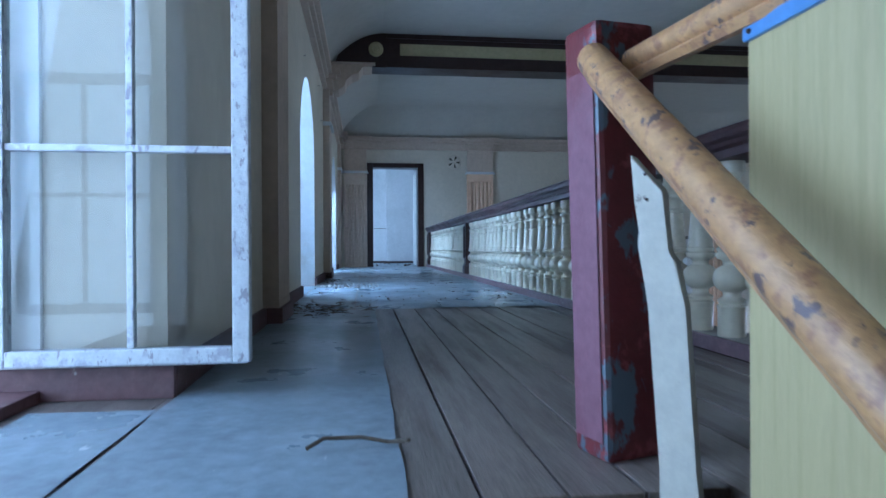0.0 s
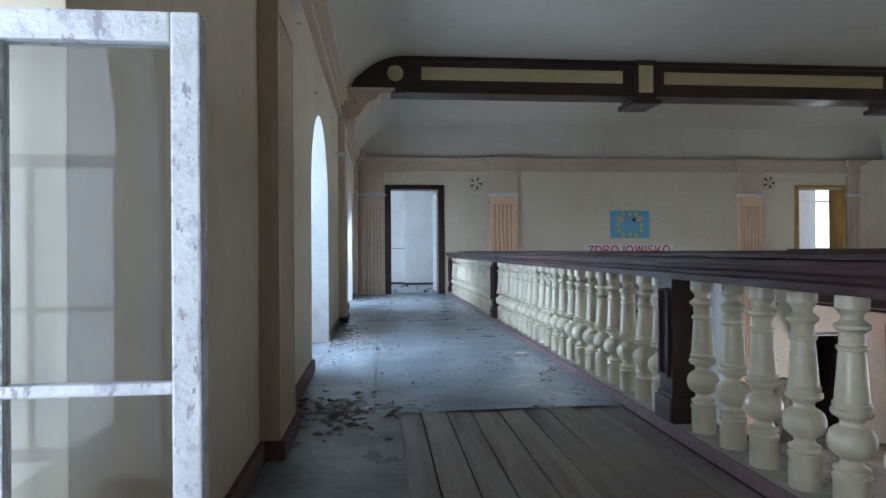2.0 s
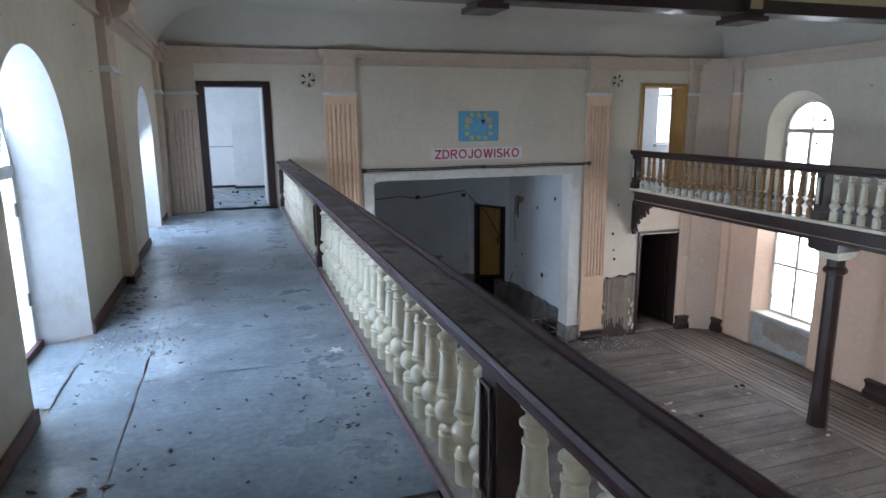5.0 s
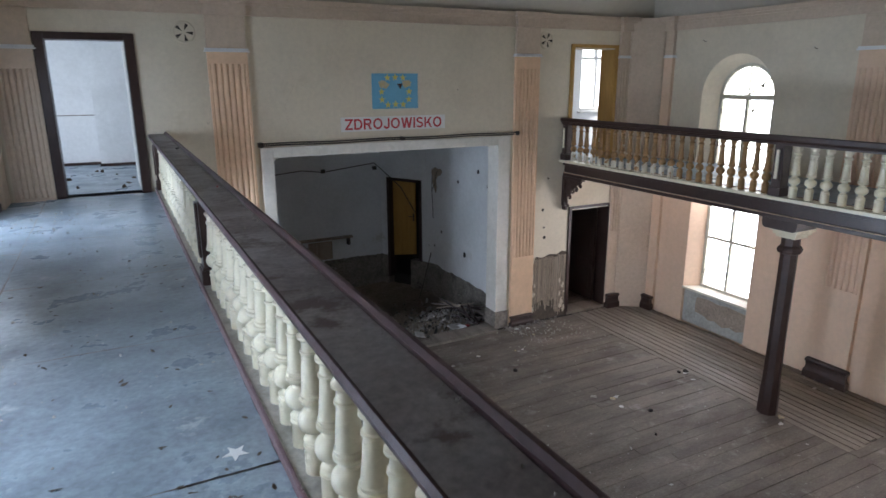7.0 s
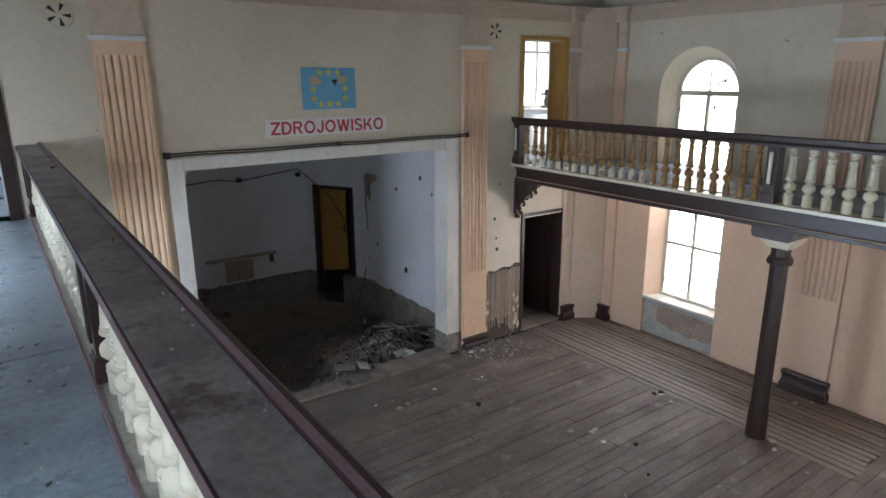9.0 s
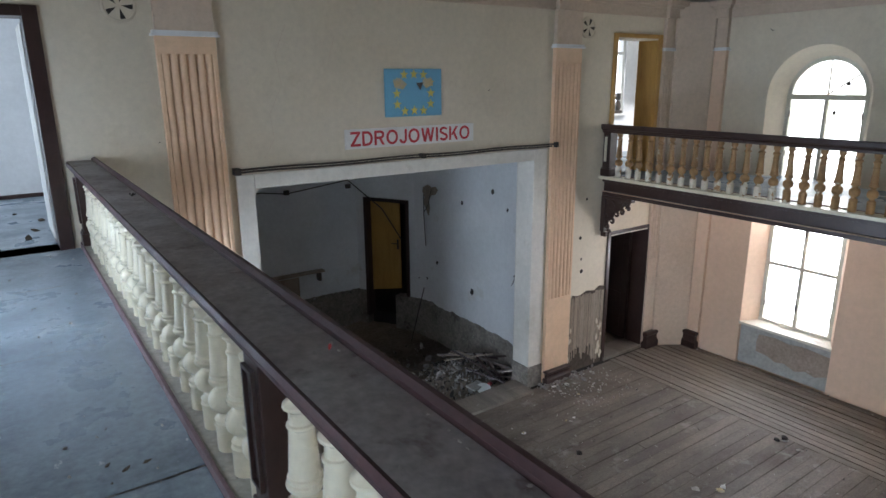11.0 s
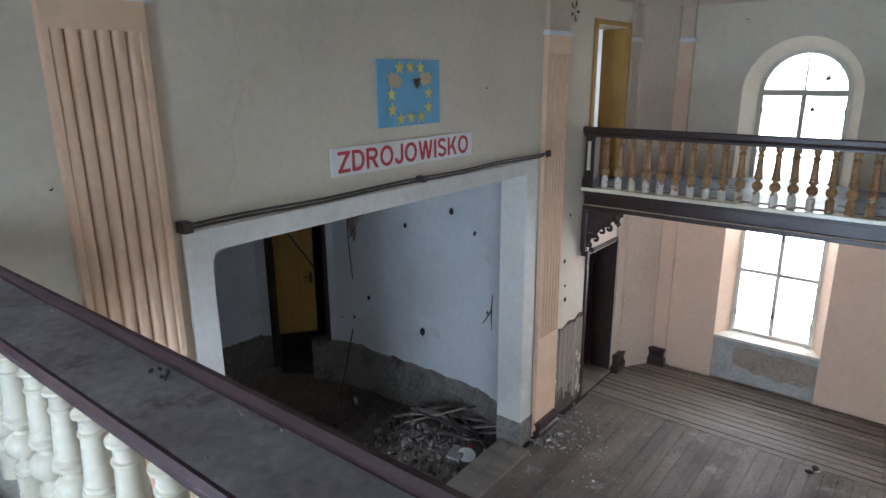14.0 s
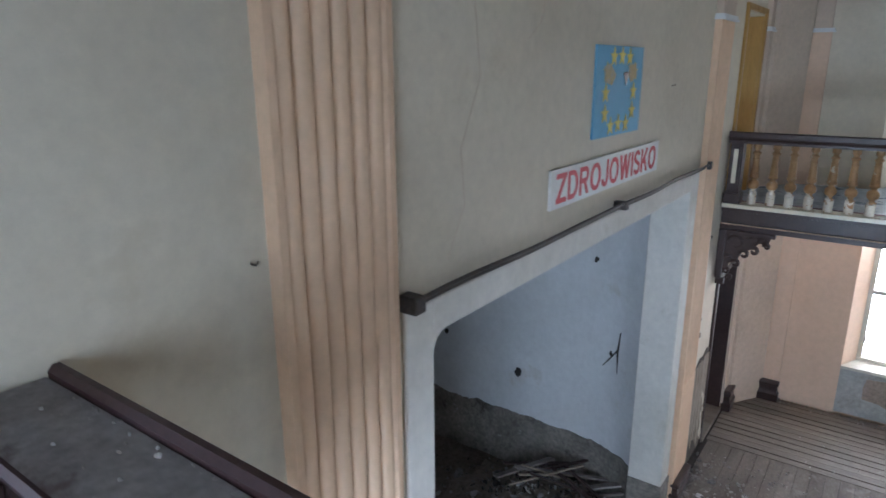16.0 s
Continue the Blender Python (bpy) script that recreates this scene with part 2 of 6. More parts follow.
SIGN_RED = surface("sign_red", (0.52, 0.035, 0.045), (0.46, 0.03, 0.04), 0.6, 6, 40, 0.12)
RUBBLE = surface("rubble", (0.30, 0.28, 0.26), (0.16, 0.145, 0.13), 0.95, 6, 30, 0.4, bump=0.6, bump_scale=30)
CHALK = surface("plaster_crumbs", (0.52, 0.50, 0.46), (0.35, 0.33, 0.30), 0.95, 12, 40, 0.3, bump=0.3)
LEAF_LITTER = surface("dry_leaf", (0.115, 0.088, 0.060), (0.06, 0.046, 0.032), 0.9, 12, 40, 0.3)
PAPER = surface("white_paper", (0.8, 0.8, 0.78), (0.7, 0.7, 0.68), 0.8, 8, 40, 0.1)
RED_PLASTIC = surface("red_plastic", (0.45, 0.03, 0.03), (0.35, 0.03, 0.03), 0.4, 8, 40, 0.1)
LAWN = surface("gravel_yard", (0.42, 0.42, 0.36), (0.34, 0.36, 0.26), 0.95, 0.3, 4, 0.3)
BARK = surface("bark", (0.10, 0.08, 0.06), (0.06, 0.05, 0.04), 0.95, 6, 30, 0.4, bump=0.8)
LEAVES = surface("foliage", (0.26, 0.36, 0.11), (0.20, 0.30, 0.09), 0.6, 2, 10, 0.3)

glass_m, gn, gl, gb = nodes_of("window_glass")
gb.inputs["Base Color"].default_value = (0.93, 0.96, 0.97, 1)
gb.inputs["Roughness"].default_value, gb.inputs["Transmission Weight"].default_value, gb.inputs["IOR"].default_value = 0.03, 1.0, 1.45
GLASS = glass_m


# ---- building blocks ----
def box(bm, x0, x1, y0, y1, z0, z1, bevel=0.0):
    v = [bm.verts.new((x, y, z)) for x in (x0, x1) for y in (y0, y1) for z in (z0, z1)]
    faces = [bm.faces.new([v[i] for i in f]) for f in ((0, 1, 3, 2), (4, 6, 7, 5), (0, 4, 5, 1), (2, 3, 7, 6), (0, 2, 6, 4), (1, 5, 7, 3))]
    if bevel:
        bmesh.ops.bevel(bm, geom=list({e for f in faces for e in f.edges}), offset=bevel, segments=2, affect="EDGES", profile=0.6)


def boxed(*args, bevel=0.0):
    bm = bmesh.new()
    box(bm, *args, bevel=bevel)
    return bm


def prism(bm, outline, place, d0, d1):
    """A flat outline of (u, v) points, made solid between the depths d0 and d1; place(u, v, d) gives the point."""
    n = len(outline)
    a = [bm.verts.new(place(u, v, d0)) for u, v in outline]
    b = [bm.verts.new(place(u, v, d1)) for u, v in outline]
    bm.faces.new(a[::-1]), bm.faces.new(b)
    for i in range(n):
        bm.faces.new((a[i], a[(i + 1) % n], b[(i + 1) % n], b[i]))


def lathe(bm, profile, centre=(0, 0, 0), segments=16):
    cx, cy, cz = centre
    rings = [[bm.verts.new((cx + r * math.cos(2 * math.pi * k / segments), cy + r * math.sin(2 * math.pi * k / segments), cz + z)) for k in range(segments)] for r, z in profile]
    for a, b in zip(rings, rings[1:]):
        for k in range(segments):
            bm.faces.new((a[k], a[(k + 1) % segments], b[(k + 1) % segments], b[k]))
    bm.faces.new(rings[0][::-1]), bm.faces.new(rings[-1])


def tube(bm, points, radius, segments=10, squash=1.0):
    points = [Vector(p) for p in points]
    rings = []
    for i, p in enumerate(points):
        way = (points[min(i + 1, len(points) - 1)] - points[max(i - 1, 0)]).normalized()
        side = way.cross(Vector((0, 0, 1))) if abs(way.z) < 0.95 else way.cross(Vector((1, 0, 0)))
        side.normalize()
        up = side.cross(way)
        r = radius[i] if isinstance(radius, (list, tuple)) else radius
        rings.append([bm.verts.new(p + side * r * math.cos(2 * math.pi * k / segments) + up * r * squash * math.sin(2 * math.pi * k / segments)) for k in range(segments)])
    for a, b in zip(rings, rings[1:]):
        for k in range(segments):
            bm.faces.new((a[k], a[(k + 1) % segments], b[(k + 1) % segments], b[k]))
    bm.faces.new(rings[0][::-1]), bm.faces.new(rings[-1])


def mesh_of(name, bm, material, smooth=False):
    bmesh.ops.recalc_face_normals(bm, faces=bm.faces)
    me = bpy.data.meshes.new(name)
    bm.to_mesh(me)
    bm.free()
    me.materials.append(material)
    if smooth:
        me.polygons.foreach_set("use_smooth", [True] * len(me.polygons))
        me.set_sharp_from_angle(angle=radians(40))
    return me


def part(name, bm, material, parent, label="", smooth=False):
    ob = new(name, mesh_of(name, bm, material, smooth))
    ob.parent = parent
    if label:
        ob["label"] = label
    return ob


def piece(name, me, parent, at, turn=(0, 0, 0)):
    ob = new(name, me)
    ob.parent = parent
    ob.matrix_basis = pose(*at, *turn)
    return ob


def thing(name, label, category, at=(0, 0, 0), group="", kind=""):
    ob = new(name)
    ob.empty_display_size = 0.1
    ob.location = at
    return tagged(ob, label, category, group, kind)


def solid(name, bm, material, label, category="", kind="", group="", smooth=False):
    return tagged(new(name, mesh_of(name, bm, material, smooth)), label, category, group, kind)


def arch(y, half, spring, steps=24):
    return [(y + half * math.cos(math.pi * k / steps), spring + half * math.sin(math.pi * k / steps)) for k in range(steps + 1)]


def wall_with_arches(bm, place, d0, d1, u0, u1, z0, z1, holes):
    """A wall from u0 to u1 with openings (middle, half width, sill, spring), round-headed where half is their radius."""
    at = u0
    for mid, half, sill, spring in holes:
        prism(bm, [(at, z0), (mid - half, z0), (mid - half, z1), (at, z1)], place, d0, d1)
        if sill > z0:
            prism(bm, [(mid - half, z0), (mid + half, z0), (mid + half, sill), (mid - half, sill)], place, d0, d1)
        prism(bm, [(mid - half, z1), (mid - half, spring)][::1] + arch(mid, half, spring)[::-1][1:] + [(mid + half, z1)], place, d0, d1)
        at = mid + half
    prism(bm, [(at, z0), (u1, z0), (u1, z1), (at, z1)], place, d0, d1)


# ---- walls ----
def west_place(u, v, d):
    return (WEST - d, u, v)


def east_place(u, v, d):
    return (EAST + d, u, v)


def north_place(u, v, d):
    return (u, NORTH + d, v)


for name, place, low in (("wall_west", west_place, -2.42), ("wall_east", east_place, -2.42)):
    bm = bmesh.new()
    wall_with_arches(bm, place, 0.0, 0.30, SOUTH - 0.3, NORTH + 0.3, 0.0, TOP + 0.3, [(y, HALF, 0.0, SPRING) for y in BAYS])
    wall_with_arches(bm, place, 0.30, 0.46, SOUTH - 0.3, NORTH + 0.3, 0.0, TOP + 0.3, [(y, HALF if y == BAYS[0] and name == "wall_west" else HALF - 0.15, 0.0, SPRING) for y in BAYS])
    solid(name, bm, PLASTER, "cream plastered wall with round-headed window openings", "wall", "structure")
    bm = bmesh.new()
    at = SOUTH - 0.3
    for y in BAYS:
        if low < 0:
            prism(bm, [(at, HALL - 0.4), (y - HALF, HALL - 0.4), (y - HALF, 0), (at, 0)], place, 0.0, 0.46)
            prism(bm, [(y - HALF, HALL - 0.4), (y + HALF, HALL - 0.4), (y + HALF, low), (y - HALF, low)], place, 0.10, 0.46)
            at = y + HALF
    prism(bm, [(at, HALL - 0.4), (NORTH + 0.3, HALL - 0.4), (NORTH + 0.3, 0), (at, 0)], place, 0.0, 0.46)
    solid(name + "_lower", bm, PINK, "pink plastered lower wall under the gallery", "wall", "structure")

# splayed reveals and windows
def arched_window(place, y, sill, number, splay=0.15, bare=False, east=False):
    win = thing("window_%d" % number, "tall round-headed window with a white painted frame", "window", kind="structure")
    bm = bmesh.new()
    edge = HALF - 0.005 if bare else HALF
    outer = [(y + edge, sill)] + arch(y, edge, SPRING) + [(y - edge, sill)]
    inner = [(y + edge - splay, sill)] + arch(y, edge - splay, SPRING) + [(y - edge + splay, sill)]
    upper = [((y + edge, 0.0), (y + edge - splay, 0.0))] + list(zip(outer, inner))[1:-1] + [((y - edge, 0.0), (y - edge + splay, 0.0))]
    sides = [[((y + s * edge, z), (y + s * (edge - splay), z)) for z in (sill, 0.0)] for s in (1, -1)]
    for n, chain in enumerate([upper] + sides):
        bm = bmesh.new()
        rows = [[bm.verts.new(place(*q[i], d)) for q in chain] for i, d in ((0, 0.0), (1, 0.30), (0, 0.299))]
        for a, b in ((0, 1), (1, 2)):
            for k in range(len(chain) - 1):
                bm.faces.new((rows[a][k], rows[a][k + 1], rows[b][k + 1], rows[b][k]))
        part("reveal", bm, (PINK if n else PLASTER) if east else (PLASTER if bare else WHITE_WALL), win, "splayed plaster reveal", smooth=True)
    FRAME_PAINT = EAST_FRAME if east else WHITE_FRAME
    rim = 0.02 if bare else 0.06
    r = HALF - splay
    bm = bmesh.new()
    ring_o = [(y + r, sill)] + arch(y, r, SPRING) + [(y - r, sill)]
    ring_i = [(y + r - rim, sill)] + arch(y, r - rim, SPRING) + [(y - r + rim, sill)]
    for k in range(len(ring_o) - 1):
        prism(bm, [ring_o[k], ring_o[k + 1], ring_i[k + 1], ring_i[k]], place, 0.30, 0.37)
    outer_frame = part("window_frame", bm, FRAME_PAINT, win)
    if not bare:
        for side in (-1, 1):
            for z in (-2.1, -0.75, 0.35, 0.95):
                bm = bmesh.new()
                tube(bm, [place(y + side * (r - 0.062), z - 0.045, 0.302), place(y + side * (r - 0.062), z + 0.045, 0.302)], 0.010, 6)
                part("hinge", bm, IRON, outer_frame, "rusty iron hinge")
    if bare:
        return win
    bm = bmesh.new()
    prism(bm, [(y - r, SPRING - 0.05), (y + r, SPRING - 0.05), (y + r, SPRING + 0.03), (y - r, SPRING + 0.03)], place, 0.295, 0.375)
    part("transom", bm, FRAME_PAINT, win)
    bm = bmesh.new()
    prism(bm, [(y - 0.028, sill), (y + 0.028, sill), (y + 0.028, SPRING - 0.05), (y - 0.028, SPRING - 0.05)], place, 0.305, 0.365)
    mullion = part("mullion", bm, FRAME_PAINT, win)
    for z in (-2.05, -0.85, 0.55):
        bm = bmesh.new()
        prism(bm, [(y - 0.011, z - 0.05), (y + 0.011, z - 0.05), (y + 0.011, z + 0.05), (y - 0.011, z + 0.05)], place, 0.292, 0.306)
        part("handle", bm, IRON, mullion, "dull iron window catch")
    for a in (math.radians(90), math.radians(142)):
        bm = bmesh.new()
        c, s = math.cos(a), math.sin(a)
        prism(bm, [(y - s * 0.009, SPRING + 0.03 + c * 0.009), (y + s * 0.009, SPRING + 0.03 - c * 0.009), (y + c * (r - 0.05) + s * 0.009, SPRING + s * (r - 0.05) - c * 0.009), (y + c * (r - 0.05) - s * 0.009, SPRING + s * (r - 0.05) + c * 0.009)], place, 0.32, 0.35)
        part("glazing_bar", bm, FRAME_PAINT, win)
    for z in (-1.42,):
        bm = bmesh.new()
        prism(bm, [(y - r, z - 0.025), (y + r, z - 0.025), (y + r, z + 0.025), (y - r, z + 0.025)], place, 0.31, 0.36)
        part("crossbar", bm, FRAME_PAINT, win)
    bm = bmesh.new()
    prism(bm, [(y - r, sill - 0.03), (y + r, sill - 0.03), (y + r, sill + 0.05), (y - r, sill + 0.05)], place, 0.29, 0.38)
    part("bottom_rail", bm, FRAME_PAINT, win)
    if sill < -1:
        bm = bmesh.new()
        prism(bm, [(y - HALF, sill - 0.035), (y + HALF, sill - 0.035), (y + HALF, sill + 0.004), (y - HALF, sill + 0.004)], place, -0.03, 0.30)
        part("window_sill", bm, FRAME_PAINT, win, "white painted sill board")
        bm = bmesh.new()
        prism(bm, [(y - HALF, HALL), (y + HALF, HALL), (y + HALF, sill - 0.035), (y - HALF, sill - 0.035)], place, 0.06, 0.10)
        part("bare_niche", bm, NICHE_MORTAR, win, "pale bare mortar where a radiator stood")
        bm = bmesh.new()
        prism(bm, [(y - 0.70, HALL + 0.24), (y - 0.52, HALL + 0.17), (y - 0.38, HALL + 0.21), (y - 0.22, HALL + 0.15), (y - 0.05, HALL + 0.22), (y + 0.10, HALL + 0.19), (y + 0.22, HALL + 0.25), (y + 0.42, HALL + 0.27), (y + 0.43, HALL + 0.44), (y + 0.40, HALL + 0.57), (y + 0.15, HALL + 0.59), (y - 0.08, HALL + 0.56), (y - 0.30, HALL + 0.585), (y - 0.70, HALL + 0.55)], place, 0.052, 0.061)
        part("stained_patch", bm, RUST_MORTAR, win, "brown stained mortar patch")
    for u0, u1, z0, z1 in ((y - r + 0.06, y - 0.028, sill + 0.05, SPRING - 0.05), (y + 0.028, y + r - 0.06, sill + 0.05, SPRING - 0.05)):
        bm = bmesh.new()
        prism(bm, [(u0, z0), (u1, z0), (u1, z1), (u0, z1)], place, 0.333, 0.337)
        part("pane", bm, GLASS, win).visible_shadow = False
    bm = bmesh.new()
    prism(bm, arch(y, r - 0.07, SPRING + 0.03), place, 0.333, 0.337)
    part("pane", bm, GLASS, win).visible_shadow = False
    return win


number = 0
for y in BAYS:
    number += 1
    arched_window(west_place, y, -2.42, number, 0.0 if number == 1 else 0.15, number == 1)
for y in BAYS:
    number += 1
    arched_window(east_place, y, -2.42, number, east=True)

# north wall: two doors on the gallery, one below, and the stage opening
STAGE = (2.82, 6.96, 0.45)
bm = bmesh.new()
for x0, x1, z0, z1 in ((WEST - 0.46, 0.13, 0.0, TOP + 0.3), (0.13, 1.07, 2.03, TOP + 0.3), (1.07, 8.49, STAGE[2], TOP + 0.3), (8.49, 9.47, 2.06, TOP + 0.3), (9.47, EAST + 0.46, 0.0, TOP + 0.3),
                       (WEST - 0.46, STAGE[0], HALL - 0.6, 0.0), (1.07, STAGE[0], 0.0, STAGE[2]), (STAGE[1], 8.49, 0.0, STAGE[2]), (STAGE[1], 8.60, HALL - 0.6, 0.0), (8.60, 9.56, -0.98, 0.0), (9.56, EAST + 0.46, HALL - 0.6, 0.0)):
    prism(bm, [(x0, z0), (x1, z0), (x1, z1), (x0, z1)], north_place, 0.0, 0.30)
solid("wall_north", bm, PLASTER, "cream plastered end wall with doors and a stage opening", "wall", "structure")
solid("wall_south", boxed(WEST - 0.46, EAST + 0.46, SOUTH - 0.3, SOUTH, HALL - 0.4, TOP + 0.3), PLASTER, "plain cream plastered end wall", "wall", "structure")

# ceiling with a cove all round
def cove(k, n=14):
    t = k / n
    return 0.72 * t + 0.03 * t * t, (1 - t) ** 2 * CORN1 + 2 * t * (1 - t) * 3.13 + t * t * TOP


bm = bmesh.new()
corners = ((WEST, SOUTH, 1, 1), (EAST, SOUTH, -1, 1), (EAST, NORTH, -1, -1), (WEST, NORTH, 1, -1))
for i in range(4):
    (x0, y0, a0, b0), (x1, y1, a1, b1) = corners[i], corners[(i + 1) % 4]
    rows = []
    for k in range(15):
        o, z = cove(k)
        rows.append((bm.verts.new((x0 + a0 * o, y0 + b0 * o, z)), bm.verts.new((x1 + a1 * o, y1 + b1 * o, z))))
    for p, q in zip(rows, rows[1:]):
        bm.faces.new((p[0], p[1], q[1], q[0]))
o = cove(14)[0]
bm.faces.new([bm.verts.new((x + a * o, y + b * o, TOP)) for x, y, a, b in corners])
ceiling = solid("ceiling", bm, CEILING, "plain plaster ceiling with a deep cove", "ceiling", "structure", smooth=True)
solid("roof_slab", boxed(WEST - 0.46, EAST + 0.46, SOUTH - 0.3, NORTH + 0.3, TOP + 0.3, TOP + 0.4), CEILING, "roof slab over the hall", "roof", "structure")

# cornice
def cornice(bm, x0, x1, y0, y1, sx, sy):
    for z0, z1, d in ((CORN0, CORN0 + 0.035, 0.055), (CORN0 + 0.035, CORN0 + 0.135, 0.035), (CORN0 + 0.135, CORN0 + 0.175, 0.075), (CORN0 + 0.175, CORN1, 0.12)):
        box(bm, *sorted((x0 - sx * 0.01, x1 + sx * d)), *sorted((y0 - sy * 0.01, y1 + sy * d)), z0, z1)


bm = bmesh.new()
cornice(bm, WEST, EAST, NORTH, NORTH, 0, -1)
solid("trim_cornice_north", bm, CORNICE, "dull peach moulded cornice", "cornice", "structure")
bm = bmesh.new()
cornice(bm, WEST, WEST, SOUTH, NORTH - 0.12, 1, 0)
solid("trim_cornice_west", bm, CORNICE, "dull peach moulded cornice", "cornice", "structure")
bm = bmesh.new()
cornice(bm, EAST, EAST, SOUTH, NORTH - 0.12, -1, 0)
solid("trim_cornice_east", bm, CORNICE, "dull peach moulded cornice", "cornice", "structure")


# ---- pilasters ----
def pilaster(place, u0, u1, base, cap, flutes, f0, f1, depth=0.06, mat=PEACH, label="peach fluted pilaster with a white moulded cap"):
    """place(u, v, d) with d into the room; grooves between f0 and f1."""
    p = thing("pilaster", label, "pilaster", kind="structure", group="pilasters")
    w = u1 - u0
    bm = bmesh.new()
    if flutes:
        margin = 0.06 * w
        pitch = (w - 2 * margin) / flutes
        line = [(u0, 0.0), (u0, depth), (u0 + margin, depth)]
        for k in range(flutes):
            a = u0 + margin + k * pitch
            line += [(a + pitch * j / 8, depth - 0.034 * (1 - math.sin(math.pi * j / 8) ** 0.5)) for j in range(1, 8)]
            if k < flutes - 1:
                line.append((a + pitch, depth - 0.036))
        line += [(u1 - margin, depth), (u1, depth), (u1, 0.0)]
        prism(bm, line, lambda u, d, v: place(u, v, d), f0, f1)
        for z0, z1 in ((base, f0), (f1, cap)):
            prism(bm, [(u0, z0), (u1, z0), (u1, z1), (u0, z1)], place, 0.0, depth + 0.002)
    else:
        prism(bm, [(u0, base), (u1, base), (u1, cap), (u0, cap)], place, 0.0, depth)
    part("shaft", bm, mat, p, smooth=True)
    bm = bmesh.new()
    for z0, z1, e in ((cap, cap + 0.02, 0.035), (cap + 0.02, cap + 0.05, 0.02)):
        prism(bm, [(u0 - e, z0), (u1 + e, z0), (u1 + e, z1), (u0 - e, z1)], place, 0.0, depth + e)
    part("cap_moulding", bm, WHITE_WALL, p, "white cap moulding")
    bm = bmesh.new()
    prism(bm, [(u0 + 0.01, cap + 0.05), (u1 - 0.01, cap + 0.05), (u1 - 0.01, CORN0), (u0 + 0.01, CORN0)], place, 0.0, depth)
    for z0, z1, d in ((CORN0, CORN0 + 0.035, 0.055), (CORN0 + 0.035, CORN0 + 0.135, 0.045), (CORN0 + 0.135, CORN0 + 0.175, 0.09), (CORN0 + 0.175, CORN1 + 0.003, 0.14)):
        prism(bm, [(u0 - d + 0.04, z0), (u1 + d - 0.04, z0), (u1 + d - 0.04, z1), (u0 - d + 0.04, z1)], place, 0.0, depth + d)
    part("entablature", bm, CORNICE, p, "dull peach entablature block")
    return p


def on_north(u, v, d):
    return (u, NORTH - d, v)


def on_west(u, v, d):
    return (WEST + d, u, v)


def on_east(u, v, d):
    return (EAST - d, u, v)


pilaster(on_north, 2.065, 2.615, HALL, 1.90, 6, -1.72, 1.74)
pilaster(on_north, 7.19, 7.70, HALL, 1.90, 6, -1.76, 1.70)
pilaster(on_north, -0.44, 0.015, 0.0, 1.90, 6, 0.04, 1.66, mat=CORNICE, label="dull peach fluted pilaster in the corner")
pilaster(on_north, 9.56, 9.80, HALL, 1.90, 3, -1.5, 1.7, mat=CORNICE, label="dull peach narrow pilaster beside the gallery door")
pilaster(on_west, 2.68, 3.13, 0.0, 1.98, 6, 0.12, 1.80, depth=0.08, mat=CORNICE)
pilaster(on_west, 7.50, 7.98, 0.0, 1.93, 6, 0.12, 1.78, depth=0.08, mat=CORNICE)
pilaster(on_west, 11.80, 12.26, 0.0, 1.90, 0, 0, 0, depth=0.06, mat=CORNICE, label="dull peach plain pilaster in the corner")
pilaster(on_east, 7.72, 8.28, HALL, 1.90, 6, -1.6, 1.66, depth=0.07, mat=PINK, label="faded pink fluted pilaster")
pilaster(on_east, 11.72, 11.93, HALL, 1.90, 0, 0, 0, depth=0.07, mat=PINK, label="faded pink narrow pilaster in the corner")
bm = bmesh.new()
prism(bm, [(9.80, NORTH - 0.01), (9.80, NORTH - 0.10), (EAST - 0.11, 11.93), (EAST - 0.01, 11.93), (EAST - 0.01, NORTH - 0.01)], lambda u, v, d: (u, v, d), HALL, CORN1 - 0.002)
solid("corner_pier", bm, CORNICE, "faded pink chamfered corner pier", "pier", "structure")

# black skirting blocks at the pilasters' feet
def foot_block(x0, x1, y0, y1, h):
    """A moulded block: a thick foot, a hollow above it and a rounded top, returned round its ends."""
    bm = bmesh.new()
    rings = []
    for e, z in ((0.022, 0.0), (0.022, 0.36), (0.006, 0.46), (0.0, 0.56), (0.002, 0.74), (0.014, 0.82), (0.016, 0.90), (0.008, 0.97), (-0.012, 1.0)):
        rings.append([bm.verts.new((x, y, HALL + z * h)) for x, y in ((x0 - e, y0 - e), (x1 + e, y0 - e), (x1 + e, y1 + e), (x0 - e, y1 + e))])
    for p, q in zip(rings, rings[1:]):
        for k in range(4):
            bm.faces.new((p[k], p[(k + 1) % 4], q[(k + 1) % 4], q[k]))
    bm.faces.new(rings[0][::-1]), bm.faces.new(rings[-1])
    return solid("skirting_block", bm, BROWN, "dark brown moulded skirting block at a pilaster foot", "skirting", group="skirting blocks")


foot_block(EAST - 0.13, EAST - 0.07, 7.68, 8.32, 0.33)
foot_block(EAST - 0.14, EAST - 0.07, 11.72, 11.95, 0.30)
foot_block(9.58, 9.86, NORTH - 0.14, NORTH - 0.06, 0.30)
foot_block(7.2, 7.68, NORTH - 0.12, NORTH - 0.06, 0.22)

